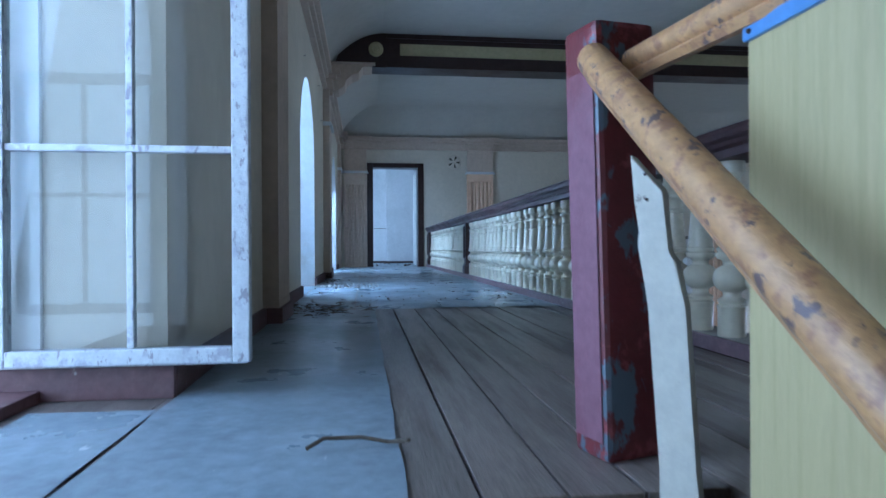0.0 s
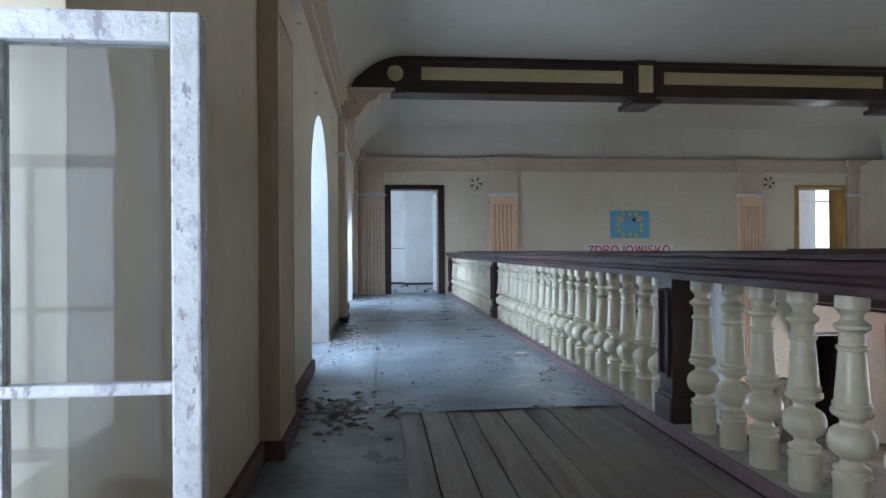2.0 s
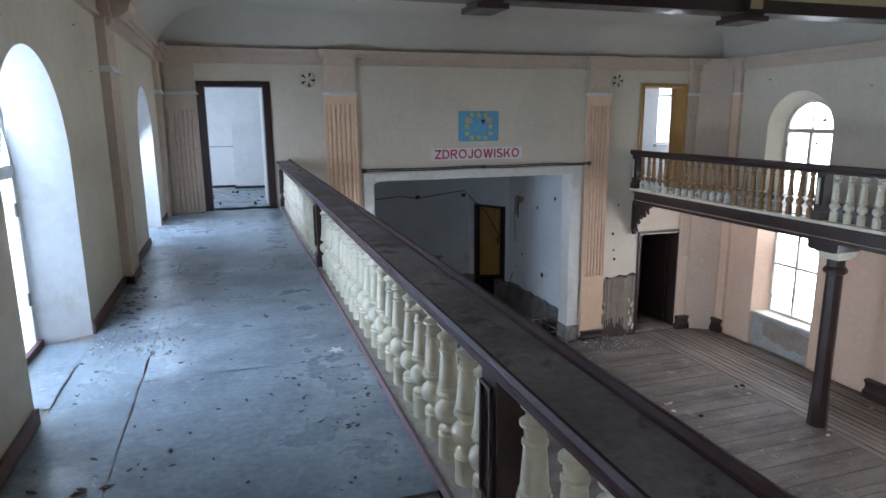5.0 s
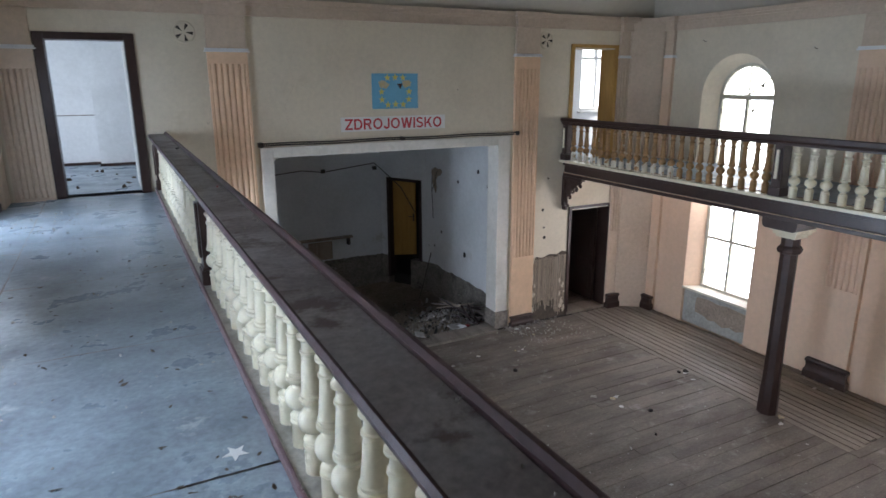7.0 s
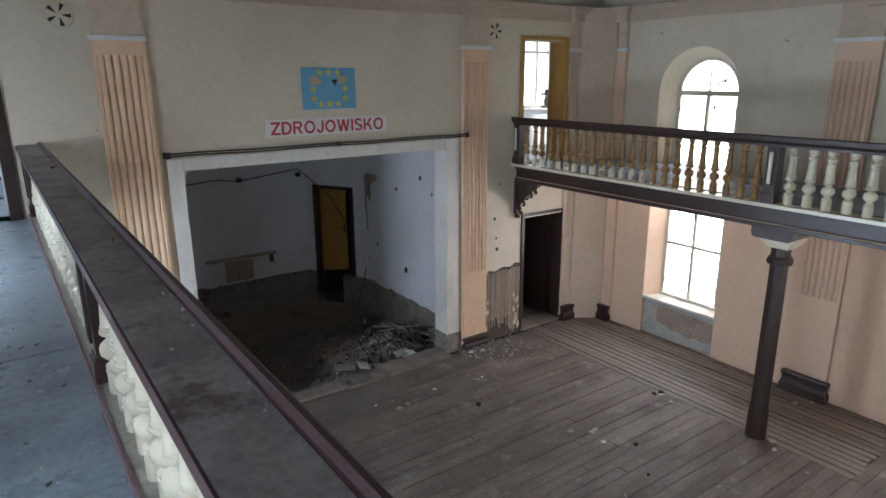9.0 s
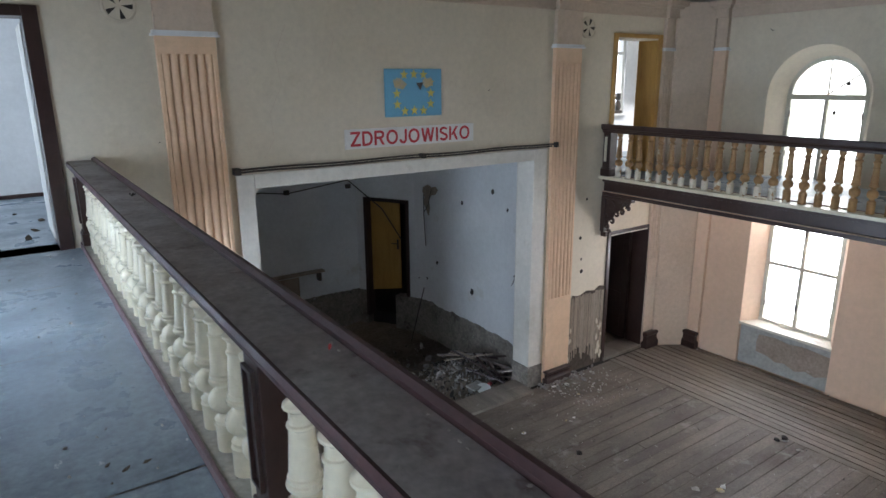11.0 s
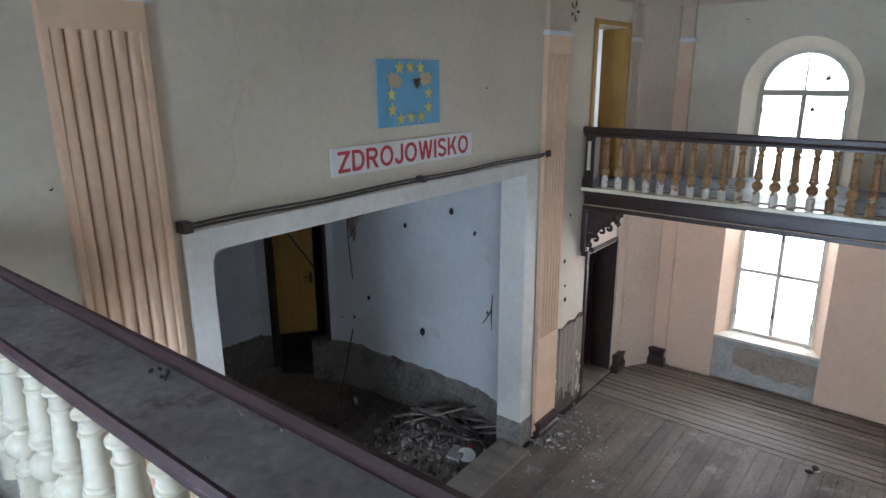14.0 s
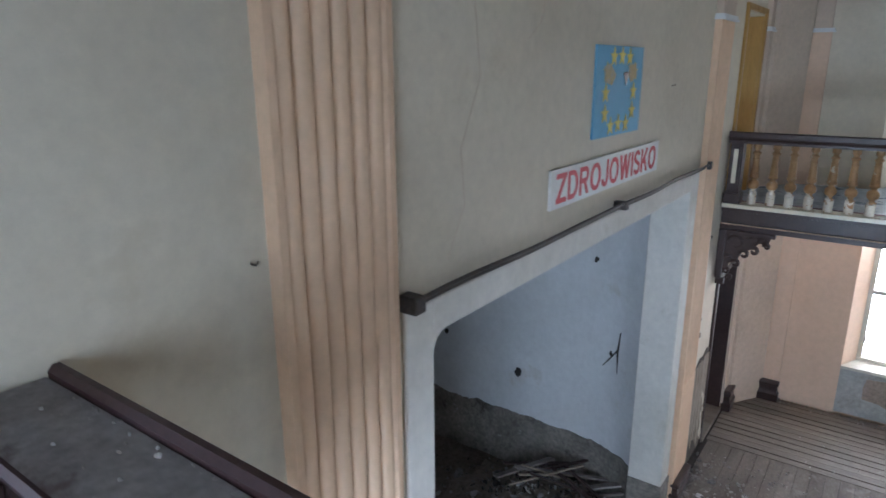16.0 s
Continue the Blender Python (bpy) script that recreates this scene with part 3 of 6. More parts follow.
# ---- floors and galleries ----
bm = bmesh.new()
box(bm, -400, 400, -400, 400, -4.3, -4.2)
solid("ground", bm, LAWN, "pale dry gravel ground outside the building", "ground", "structure")
for x0, x1 in ((WEST, 2.78), (6.92, EAST)):
    solid("floor_edge", boxed(x0, x1, NORTH - 0.1, NORTH + 0.31, HALL - 0.2, HALL - 0.006), DARK, "dark floor edge under the end wall", "floor", "structure")
solid("floor", boxed(WEST, EAST, SOUTH, NORTH - 0.1, HALL - 0.2, HALL - 0.022), DARK, "dark underfloor of the hall", "floor", "structure")
bm = bmesh.new()
box(bm, WEST - 0.30, 1.42, 0.36, NORTH, -0.26, -0.022)
box(bm, 0.42, 1.42, SOUTH, 0.36, -0.26, -0.022)
gallery_floor = solid("floor_west_gallery", bm, DARK, "timber floor deck of the west gallery", "floor", "structure")
bm = bmesh.new()
box(bm, 8.42, EAST, SOUTH, NORTH, -0.20, -0.022)
east_floor = solid("floor_east_gallery", bm, DARK, "timber floor deck of the east gallery", "floor", "structure")
solid("floor_boards_east_gallery", boxed(8.42, EAST + 0.3, SOUTH, NORTH, -0.022, 0.0), LINO, "grey dusty floor covering of the east gallery", "floor", "structure")
solid("trim_soffit_east", boxed(8.36, EAST, SOUTH, NORTH, -0.215, -0.201), PINK, "pink plaster soffit under the east gallery", "soffit", "structure")


# ---- balustrades ----
BALUSTER = [(0.050, 0.000), (0.050, 0.102), (0.053, 0.106), (0.053, 0.116), (0.046, 0.120), (0.046, 0.127), (0.050, 0.131), (0.050, 0.139), (0.036, 0.146), (0.031, 0.156), (0.034, 0.168), (0.048, 0.176),
            (0.061, 0.190), (0.067, 0.210), (0.067, 0.224), (0.061, 0.244), (0.047, 0.258), (0.034, 0.265), (0.031, 0.276), (0.036, 0.286), (0.052, 0.293), (0.058, 0.302), (0.058, 0.312), (0.050, 0.318),
            (0.053, 0.324), (0.053, 0.332), (0.048, 0.337), (0.047, 0.350), (0.037, 0.486), (0.043, 0.491), (0.043, 0.500), (0.036, 0.504), (0.035, 0.538), (0.041, 0.546), (0.050, 0.553), (0.050, 0.563),
            (0.040, 0.569), (0.030, 0.580), (0.031, 0.594), (0.041, 0.606), (0.047, 0.612), (0.047, 0.655)]


def baluster_mesh(name, material, slim=1.0):
    bm = bmesh.new()
    lathe(bm, [(r * slim, z) for r, z in BALUSTER], segments=16)
    return mesh_of(name, bm, material, smooth=True)


CREAM_BALUSTER = baluster_mesh("baluster", CREAM_PAINT)
BARE_BALUSTER = baluster_mesh("bare_baluster", STRIPPED, 0.86)


HALF_BALUSTER = baluster_mesh("half_bare_baluster", STRIPPED, 0.86)
HALF_BALUSTER.materials.append(SCRAPED)
for face in HALF_BALUSTER.polygons:
    if face.center.z < 0.15 + 0.03 * math.sin(face.center.x * 60):
        face.material_index = 1


def balustrade(x, side, posts, y_end, label, stripped=(), south=None, lift=0.0):
    """A run along y at x. side: +1 where the hall lies to the east. posts: their middles."""
    b = thing("balustrade", label, "balustrade", (x, 0, 0))
    south = posts[-1] if south is None else south
    length0, length1 = south, y_end
    bm = bmesh.new()
    a0, a1 = sorted((-side * 0.09, side * 0.12))
    box(bm, a0, a1, length0, length1, 0.0, 0.045, bevel=0.006)
    part("kerb", bm, CREAM_PAINT if lift else KERB_PAINT, b, "low painted kerb under the balusters")
    bm = bmesh.new()
    k0, k1 = sorted((-side * 0.108, -side * 0.09))
    box(bm, k0, k1, length0, length1, 0.0, 0.055, bevel=0.004)
    part("kerb_strip", bm, STRIP_PAINT, b, "faded red edge strip")
    bm = bmesh.new()
    line = [(-0.084, 0.70), (-0.084, 0.728), (-0.100, 0.738), (-0.104, 0.752), (-0.122, 0.762), (-0.126, 0.780), (-0.118, 0.798), (0.085, 0.793), (0.085, 0.815), (0.098, 0.828), (0.113, 0.828), (0.125, 0.815), (0.125, 0.765), (0.104, 0.75), (0.098, 0.736), (0.084, 0.728), (0.084, 0.70)]
    prism(bm, [(u * side, v) for u, v in line], lambda u, v, d: (u, d, v), length0, length1)
    part("handrail", bm, BROWN if lift else RAIL, b, "worn dark brown moulded handrail")
    bm = bmesh.new()
    c0, c1 = sorted((-side * 0.112, side * 0.080))
    n = max(2, int((length1 - length0) / 0.12))
    rows = [[bm.verts.new((u, length0 + (length1 - length0) * k / n, 0.803 + 0.002 * noise.noise((u * 9, k * 0.7, 0)))) for u in (c0, (c0 + c1) / 2, c1)] for k in range(n + 1)]
    for p, q in zip(rows, rows[1:]):
        for j in range(2):
            bm.faces.new((p[j], p[j + 1], q[j + 1], q[j]))
    bmesh.ops.solidify(bm, geom=list(bm.faces), thickness=0.003)
    part("rail_cover", bm, BROWN if lift else DUSTY, b, "dusty dark sheet on the handrail")
    edges = sorted([*posts, y_end], reverse=True)
    bm = bmesh.new()
    box(bm, -0.075, 0.085, -0.065, 0.065, 0.175, 0.725, bevel=0.004)
    box(bm, -0.095, 0.105, -0.085, 0.085, 0.03, 0.155, bevel=0.008)
    box(bm, -0.085, 0.095, -0.075, 0.075, 0.155, 0.178, bevel=0.006)
    for s in (-1, 1):
        for y0 in (-0.045, 0.033):
            box(bm, *sorted((s * 0.09 - 0.002, s * 0.078)), y0, y0 + 0.012, 0.25, 0.66)
        for z0 in (0.25, 0.648):
            box(bm, *sorted((s * 0.09 - 0.002, s * 0.078)), -0.033, 0.033, z0, z0 + 0.012)
    post_me = mesh_of("post", bm, BROWN)
    for y in posts:
        piece("post", post_me, b, (0.0, y, 0.0))
        if lift:
            part("post_panel", boxed(-0.1, -0.088, y - 0.022, y + 0.022, 0.27, 0.64), CREAM_PAINT, b, "cream inset panel")
    spans = list(zip(edges[1:], edges))
    if south < edges[-1] - 0.3:
        spans.append((south, edges[-1]))
    for y0, y1 in spans:
        a, c = y0 + 0.10, y1 - (0.10 if y1 in posts else 0.03)
        bare = any(s0 < (a + c) / 2 < s1 for s0, s1 in stripped)
        n = round((c - a) / (0.182 if bare else 0.212))
        for k in range(n):
            y = a + (k + 0.5) * (c - a) / n
            me = (HALF_BALUSTER if y > 9.7 else BARE_BALUSTER) if bare else CREAM_BALUSTER
            piece("baluster", me, b, (0.005 * math.sin(k * 3.1), y, 0.045), (0.6 * math.sin(k * 1.7), 0.5 * math.sin(k * 2.3), k * 25))
    return b


balustrade(1.322, 1, [12.26, 7.50, 2.93], 12.335, "dark brown balustrade with cream turned balusters on the gallery", south=-1.8)
balustrade(8.36, -1, [12.25, 7.88], 12.335, "brown balustrade with half-stripped turned balusters", stripped=[(8.0, 12.2)], south=2.9, lift=1.0)


# fascias of the galleries
def fascia(name, x, side, label):
    f = thing(name, label, "fascia", kind="structure")
    for z0, z1, d in ((-0.06, 0.0, 0.075), (-0.20, -0.06, 0.03), (-0.27, -0.20, 0.06)):
        part("moulding", boxed(*sorted((x, x + side * d)), SOUTH, NORTH, z0, z1, bevel=0.008), BROWN, f)
    return f


fascia("trim_fascia_west", 1.42, 1, "dark brown moulded fascia of the gallery")
fascia("trim_fascia_east", 8.42, -1, "dark brown moulded fascia of the gallery")

# column under the east gallery
col = thing("column", "dark brown octagonal timber column carrying the gallery", "column", (8.70, 7.83, HALL))
bm = bmesh.new()
lathe(bm, [(0.138, 0.0), (0.136, 0.10), (0.126, 0.42), (0.116, 0.52), (0.110, 2.34), (0.112, 2.37), (0.150, 2.39), (0.162, 2.43), (0.150, 2.46), (0.120, 2.49), (0.118, 2.61)], segments=8)
part("shaft", bm, BROWN, col)
bm = bmesh.new()
for z0, z1, h in ((2.60, 2.64, 0.14), (2.64, 2.685, 0.17), (2.685, 2.73, 0.20)):
    box(bm, -h, h, -h, h, z0, z1, bevel=0.006)
part("capital", bm, CREAM_PAINT, col, "cream painted square capital")
bm = bmesh.new()
prism(bm, [(-0.25, 2.80), (-0.24, 2.75), (-0.20, 2.73), (0.20, 2.73), (0.24, 2.75), (0.25, 2.80), (0.25, 2.87), (-0.25, 2.87)], lambda u, v, d: (d, u, v), -0.30, 0.12)
part("bolster", bm, BROWN, col, "dark brown rounded bolster block")

# scrolled bracket at the gallery's end
br = thing("gallery_bracket", "dark brown fretwork bracket under the gallery end", "bracket", (8.39, NORTH, -0.27))
part("wall_strip", boxed(-0.045, 0.045, -0.075, -0.002, -0.58, 0.0, bevel=0.01), BROWN, br)
part("top_strip", boxed(-0.045, 0.045, -0.58, -0.075, -0.05, 0.0, bevel=0.01), BROWN, br)
for c, r, a0, a1 in (((-0.19, -0.15), 0.095, 0, 330), ((-0.36, -0.11), 0.062, 20, 340), ((-0.12, -0.35), 0.06, 0, 320), ((-0.28, -0.27), 0.052, 0, 340), ((-0.46, -0.09), 0.042, 0, 340),
                     ((-0.20, -0.39), 0.046, 30, 350), ((-0.38, -0.22), 0.044, 60, 380), ((-0.11, -0.49), 0.040, 0, 330), ((-0.50, -0.15), 0.030, 0, 340), ((-0.155, -0.56), 0.026, 0, 330)):
    bm = bmesh.new()
    tube(bm, [(0, c[0] + r * (1 - k / 26) * math.cos(radians(a0 + (a1 - a0) * k / 16)), c[1] + r * (1 - k / 26) * math.sin(radians(a0 + (a1 - a0) * k / 16))) for k in range(17)], [0.026 - 0.0006 * k for k in range(17)], 8)
    part("scroll", bm, BROWN, br, smooth=True)
bm = bmesh.new()
prism(bm, [(-0.07, -0.54), (-0.12, -0.46), (-0.15, -0.36), (-0.22, -0.33), (-0.27, -0.24), (-0.36, -0.20), (-0.42, -0.13), (-0.52, -0.10), (-0.54, -0.04), (-0.07, -0.04)], lambda u, v, d: (d, u, v), -0.012, 0.012)
part("plate", bm, BROWN, br)
part("drop", boxed(-0.03, 0.03, -0.11, -0.01, -0.66, -0.58, bevel=0.015), BROWN, br)


# ---- ceiling beam ----
beam = thing("ceiling_beam", "dark brown ceiling beam with cream inset panels", "beam", kind="structure")
Y0, Y1 = 7.60, 7.92
ends = [(WEST + cove(k)[0], cove(k)[1] + 0.02) for k in range(4, 15)]
line = [(-0.40, 2.765), (0.0, 2.755), (0.06, 2.71)] + [(9.79, 2.71), (9.85, 2.755), (10.25, 2.765)] + [(WEST + EAST - u, v) for u, v in ends] + ends[::-1]
bm = bmesh.new()
prism(bm, line, lambda u, v, d: (u, d, v), Y0, Y1)
part("beam_body", bm, BROWN, beam)
for z0, z1 in ((2.71, 2.745), (3.085, 3.14)):
    part("beam_moulding", boxed(0.25, 9.6, Y0 - 0.03, Y0 + 0.002, z0, z1, bevel=0.006), BROWN, beam)
for x0, x1 in ((0.43, 2.90), (3.43, 6.34), (6.82, 9.40)):
    part("inset_panel", boxed(x0, x1, Y0 - 0.006, Y0 + 0.01, 2.87, 3.02), PANEL_PAINT, beam, "cream inset panel")
for x in (3.17, 6.58):
    part("block", boxed(x - 0.13, x + 0.13, Y0 - 0.06, Y1 + 0.06, 2.66, 3.15, bevel=0.01), BROWN, beam)
    part("drop", boxed(x - 0.18, x + 0.18, Y0 - 0.09, Y1 + 0.09, 2.61, 2.672, bevel=0.012), BROWN, beam)
    part("block_panel", boxed(x - 0.09, x + 0.09, Y0 - 0.066, Y0 - 0.058, 2.75, 3.08), PANEL_PAINT, beam, "cream inset panel")
for x in (0.12, 9.73):
    for r, d in ((0.095, 0.012), (0.065, 0.022), (0.03, 0.03)):
        bm = bmesh.new()
        lathe(bm, [(r, 0), (r, d * 0.7), (r * 0.88, d)], segments=24)
        bmesh.ops.transform(bm, matrix=pose(x, Y0, 2.94, 90), verts=bm.verts)
        part("rosette_ring", bm, PANEL_PAINT, beam, "cream ringed rosette", smooth=True)


def corbel(x, side):
    c = thing("corbel", "dull peach scrolled plaster corbel under the beam", "corbel", (x, 7.76, 2.76), kind="structure")
    line = [(0, 0), (0.62, 0), (0.62, -0.05), (0.50, -0.06), (0.45, -0.13), (0.36, -0.17), (0.29, -0.23), (0.27, -0.30), (0.19, -0.36), (0.12, -0.37), (0.12, -0.43), (0, -0.45)]
    bm = bmesh.new()
    prism(bm, [(side * u, v) for u, v in line], lambda u, v, d: (u, d, v), -0.19, 0.19)
    part("console", bm, CORNICE, c)
    bm = bmesh.new()
    box(bm, *sorted((0, side * 0.66)), -0.22, 0.22, -0.035, -0.004, bevel=0.008)
    part("abacus", bm, CORNICE, c)
    return c


corbel(WEST, 1)
corbel(EAST, -1)


# ---- doors ----
def door_frame(name, x0, x1, z0, z1, width, material, label, depth=0.06):
    d = thing(name, label, "door", kind="structure")
    for a, b, c, e in ((x0, x0 + width, z0, z1), (x1 - width, x1, z0, z1), (x0 + width, x1 - width, z1 - width * 0.75, z1)):
        part("frame", boxed(a, b, NORTH - depth * 0.5, NORTH + 0.30, c, e, bevel=0.006), material, d)
    return d


door_frame("door_1", 0.02, 1.17, 0.0, 2.115, 0.12, BROWN, "open doorway with a dark brown wooden frame")
d2 = door_frame("door_2", 8.42, 9.54, 0.0, 2.14, 0.08, OCHRE_DOOR, "open gallery doorway with an ochre wooden frame")
for x0, x1 in ((8.491, 8.505), (9.445, 9.468)):
    part("lining", boxed(x0, x1, NORTH + 0.001, NORTH + 0.36, 0.0, 2.06), OCHRE_DOOR, d2, "ochre boarded door lining")
d3 = door_frame("door_3", 8.54, 9.62, HALL, -0.90, 0.07, BROWN, "open dark doorway below the gallery")
leaf = part("leaf", boxed(9.50, 9.54, NORTH + 0.31, NORTH + 1.15, HALL + 0.06, -0.98, bevel=0.004), BROWN, d3, "dark brown door leaf standing open")
for z0, z1 in ((HALL + 0.22, HALL + 0.92), (HALL + 1.08, -1.14)):
    part("panel", boxed(9.488, 9.501, NORTH + 0.43, NORTH + 1.03, z0, z1, bevel=0.005), BROWN, leaf)
part("threshold", boxed(8.58, 9.60, NORTH - 0.05, NORTH + 0.35, HALL, HALL + 0.05, bevel=0.006), BOARD_Y, d3, "worn wooden threshold")
d1 = bpy.data.objects["door_1"]
part("leaf", boxed(1.04, 1.075, NORTH + 0.31, NORTH + 1.15, 0.02, 2.0, bevel=0.004), FRAME_PAINT, d1, "white painted door leaf standing open")

# room behind the first door
for nm, dims, mt, lb, ct in (("wall_room_north", (-1.6, 2.15, 16.2, 16.4, -0.2, 2.9), WHITE_WALL, "white wall of the room beyond the door", "wall"),
                             ("wall_room_east", (2.0, 2.15, NORTH + 0.3, 16.2, -0.2, 2.9), WHITE_WALL, "white side wall of the room beyond", "wall"),
                             ("floor_room", (-1.6, 2.0, NORTH + 0.001, 16.2, -0.2, 0.0), LINO, "grey dusty floor of the room beyond", "floor"),
                             ("ceiling_room", (-1.6, 2.15, NORTH + 0.3, 16.4, 2.9, 3.0), WHITE_WALL, "white ceiling of the room beyond", "ceiling"),
                             ("pier_room", (0.53, 1.25, 15.85, 16.2, 0.0, 2.9), WHITE_WALL, "white wall pier in the room beyond", "pier"),
                             ("baseboard_room", (-1.45, 0.53, 16.17, 16.2, 0.0, 0.05), BROWN, "dark thin skirting in the room beyond", "baseboard"),
                             ("baseboard_room_pier", (0.51, 1.27, 15.82, 15.85, 0.0, 0.05), BROWN, "dark thin skirting round the pier", "baseboard")):
    solid(nm, boxed(*dims), mt, lb, ct, "structure")
bm = bmesh.new()
wall_with_arches(bm, lambda u, v, d: (-1.45 - d, u, v), 0.0, 0.15, NORTH + 0.3, 16.2, -0.2, 2.9, [(14.4, 0.62, 0.45, 1.6)])
solid("wall_room_west", bm, WHITE_WALL, "white wall with a window in the room beyond", "wall", "structure")
solid("dado_line", boxed(-1.45, 0.53, 16.185, 16.199, 0.90, 0.915), STONE, "thin dark line along the wall", "trim", "structure")

# room behind the gallery door to the east
for nm, dims, mt, lb, ct in (("floor_room_east", (7.6, 12.2, NORTH + 0.001, 14.9, -0.2, 0.0), LINO, "grey floor of the small room", "floor"),
                             ("ceiling_room_east", (7.6, 12.2, NORTH + 0.3, 14.9, 2.9, 3.0), WHITE_WALL, "white ceiling of the small room", "ceiling"),
                             ("wall_room_east_a", (7.6, 7.7, NORTH + 0.3, 14.9, 0.0, 2.9), WHITE_WALL, "white side wall of the small room", "wall"),
                             ("wall_room_east_b", (12.1, 12.2, NORTH + 0.3, 14.9, 0.0, 2.9), WHITE_WALL, "white side wall of the small room", "wall")):
    solid(nm, boxed(*dims), mt, lb, ct, "structure")
bm = bmesh.new()
for x0, x1, z0, z1 in ((7.6, 10.50, 0, 2.9), (11.45, 12.2, 0, 2.9), (10.50, 11.45, 0, 0.80), (10.50, 11.45, 2.4, 2.9)):
    box(bm, x0, x1, 14.6, 14.8, z0, z1)
solid("wall_room_east_c", bm, WHITE_WALL, "white wall with a window in the small room", "wall", "structure")
w7 = thing("window_7", "white casement window in the small room", "window", kind="structure")
for dims in ((10.50, 10.56, 14.64, 14.70, 0.80, 2.4), (11.39, 11.45, 14.64, 14.70, 0.80, 2.4), (10.95, 11.01, 14.64, 14.70, 0.80, 2.4)):
    part("stile", boxed(*dims), FRAME_PAINT, w7)
for z in (0.80, 1.95, 2.34):
    part("rail", boxed(10.50, 11.45, 14.645, 14.695, z, z + 0.06), FRAME_PAINT, w7)
part("window_sill", boxed(10.45, 11.50, 14.50, 14.64, 0.76, 0.80, bevel=0.005), FRAME_PAINT, w7)
sill_junk = thing("machine", "small dark machine standing on the window sill", "machine", (11.22, 14.56, 0.80))
part("base", boxed(-0.10, 0.10, -0.05, 0.05, 0.0, 0.06, bevel=0.01), IRON, sill_junk)
bm = bmesh.new()
lathe(bm, [(0.05, 0.0), (0.07, 0.08), (0.05, 0.16), (0.03, 0.2), (0.055, 0.22), (0.05, 0.34)], segments=12)
bmesh.ops.translate(bm, vec=(0.0, 0, 0.06), verts=bm.verts)
part("body", bm, IRON, sill_junk, smooth=True)
part("arm", boxed(-0.17, 0.0, -0.02, 0.02, 0.28, 0.32, bevel=0.008), IRON, sill_junk)

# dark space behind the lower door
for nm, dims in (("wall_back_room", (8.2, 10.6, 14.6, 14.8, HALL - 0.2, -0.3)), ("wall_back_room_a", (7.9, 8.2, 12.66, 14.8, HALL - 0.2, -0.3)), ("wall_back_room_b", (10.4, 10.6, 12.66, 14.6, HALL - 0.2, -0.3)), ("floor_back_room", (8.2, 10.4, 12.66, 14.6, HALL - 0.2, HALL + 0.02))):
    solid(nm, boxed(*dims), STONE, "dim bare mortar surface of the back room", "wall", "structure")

# ---- stage niche ----
PIT, LEDGE = -3.55, -2.80
right = [(6.96, 12.66), (7.12, 12.84), (7.27, 13.15), (7.31, 13.6), (7.31, 15.6), (7.24, 16.10)]
left = [(9.80 - x, y) for x, y in right]


def strip(bm, points, z0, z1, thick, sign):
    pts = [Vector((*p, 0)) for p in points]
    outs = []
    for i, p in enumerate(pts):
        way = (pts[min(i + 1, len(pts) - 1)] - pts[max(i - 1, 0)]).normalized()
        outs.append(p + Vector((way.y, -way.x, 0)) * thick * sign)
    top = z1 if callable(z1) else lambda p: z1
    rows = [[bm.verts.new((q.x, q.y, top(p) if high else z0)) for p, q in zip(pts, line)] for line, high in ((pts, 0), (pts, 1), (outs, 1), (outs, 0))]
    for a in range(4):
        for k in range(len(pts) - 1):
            bm.faces.new((rows[a][k], rows[a][k + 1], rows[(a + 1) % 4][k + 1], rows[(a + 1) % 4][k]))
    for k in (0, -1):
        bm.faces.new([r[k] for r in rows])


def ragged(p):
    """The broken upper edge of the bared mortar."""
    return LEDGE + 0.015 + 0.045 * noise.noise((p[0] * 4, p[1] * 4, 1)) + 0.025 * noise.noise((p[0] * 17, p[1] * 17, 3))


def dense(points, step=0.035):
    out = []
    for p, q in zip(points, points[1:]):
        n = max(1, int(math.dist(p, q) / step))
        out += [(p[0] + (q[0] - p[0]) * k / n, p[1] + (q[1] - p[1]) * k / n) for k in range(n)]
    return out + [points[-1]]


for nm, line, sign in (("east", right, 1), ("west", left, -1)):
    bm = bmesh.new()
    strip(bm, line, LEDGE - 0.06, 0.9, 0.25, sign)
    solid("wall_niche_" + nm, bm, WHITE_WALL, "white curved side wall of the stage niche", "wall", "structure", smooth=True)
    bm = bmesh.new()
    inset = dense([(x - sign * 0.014, y) for x, y in line])
    strip(bm, inset, PIT - 0.1, ragged, 0.25, sign)
    solid("wall_niche_base_" + nm, bm, STONE, "bare mortar wall base of the stage niche", "wall", "structure", smooth=True)
# diagonal wall with the ochre door, in the door's own axes: u along it, d behind it
A, B = Vector((7.24, 16.10, 0)), Vector((6.58, 17.30, 0))
along = (B - A).normalized()
behind = Vector((along.y, -along.x, 0))
span = (B - A).length


def diagonal(u, v, d):
    p = A + along * u + behind * d
    return (p.x, p.y, v)


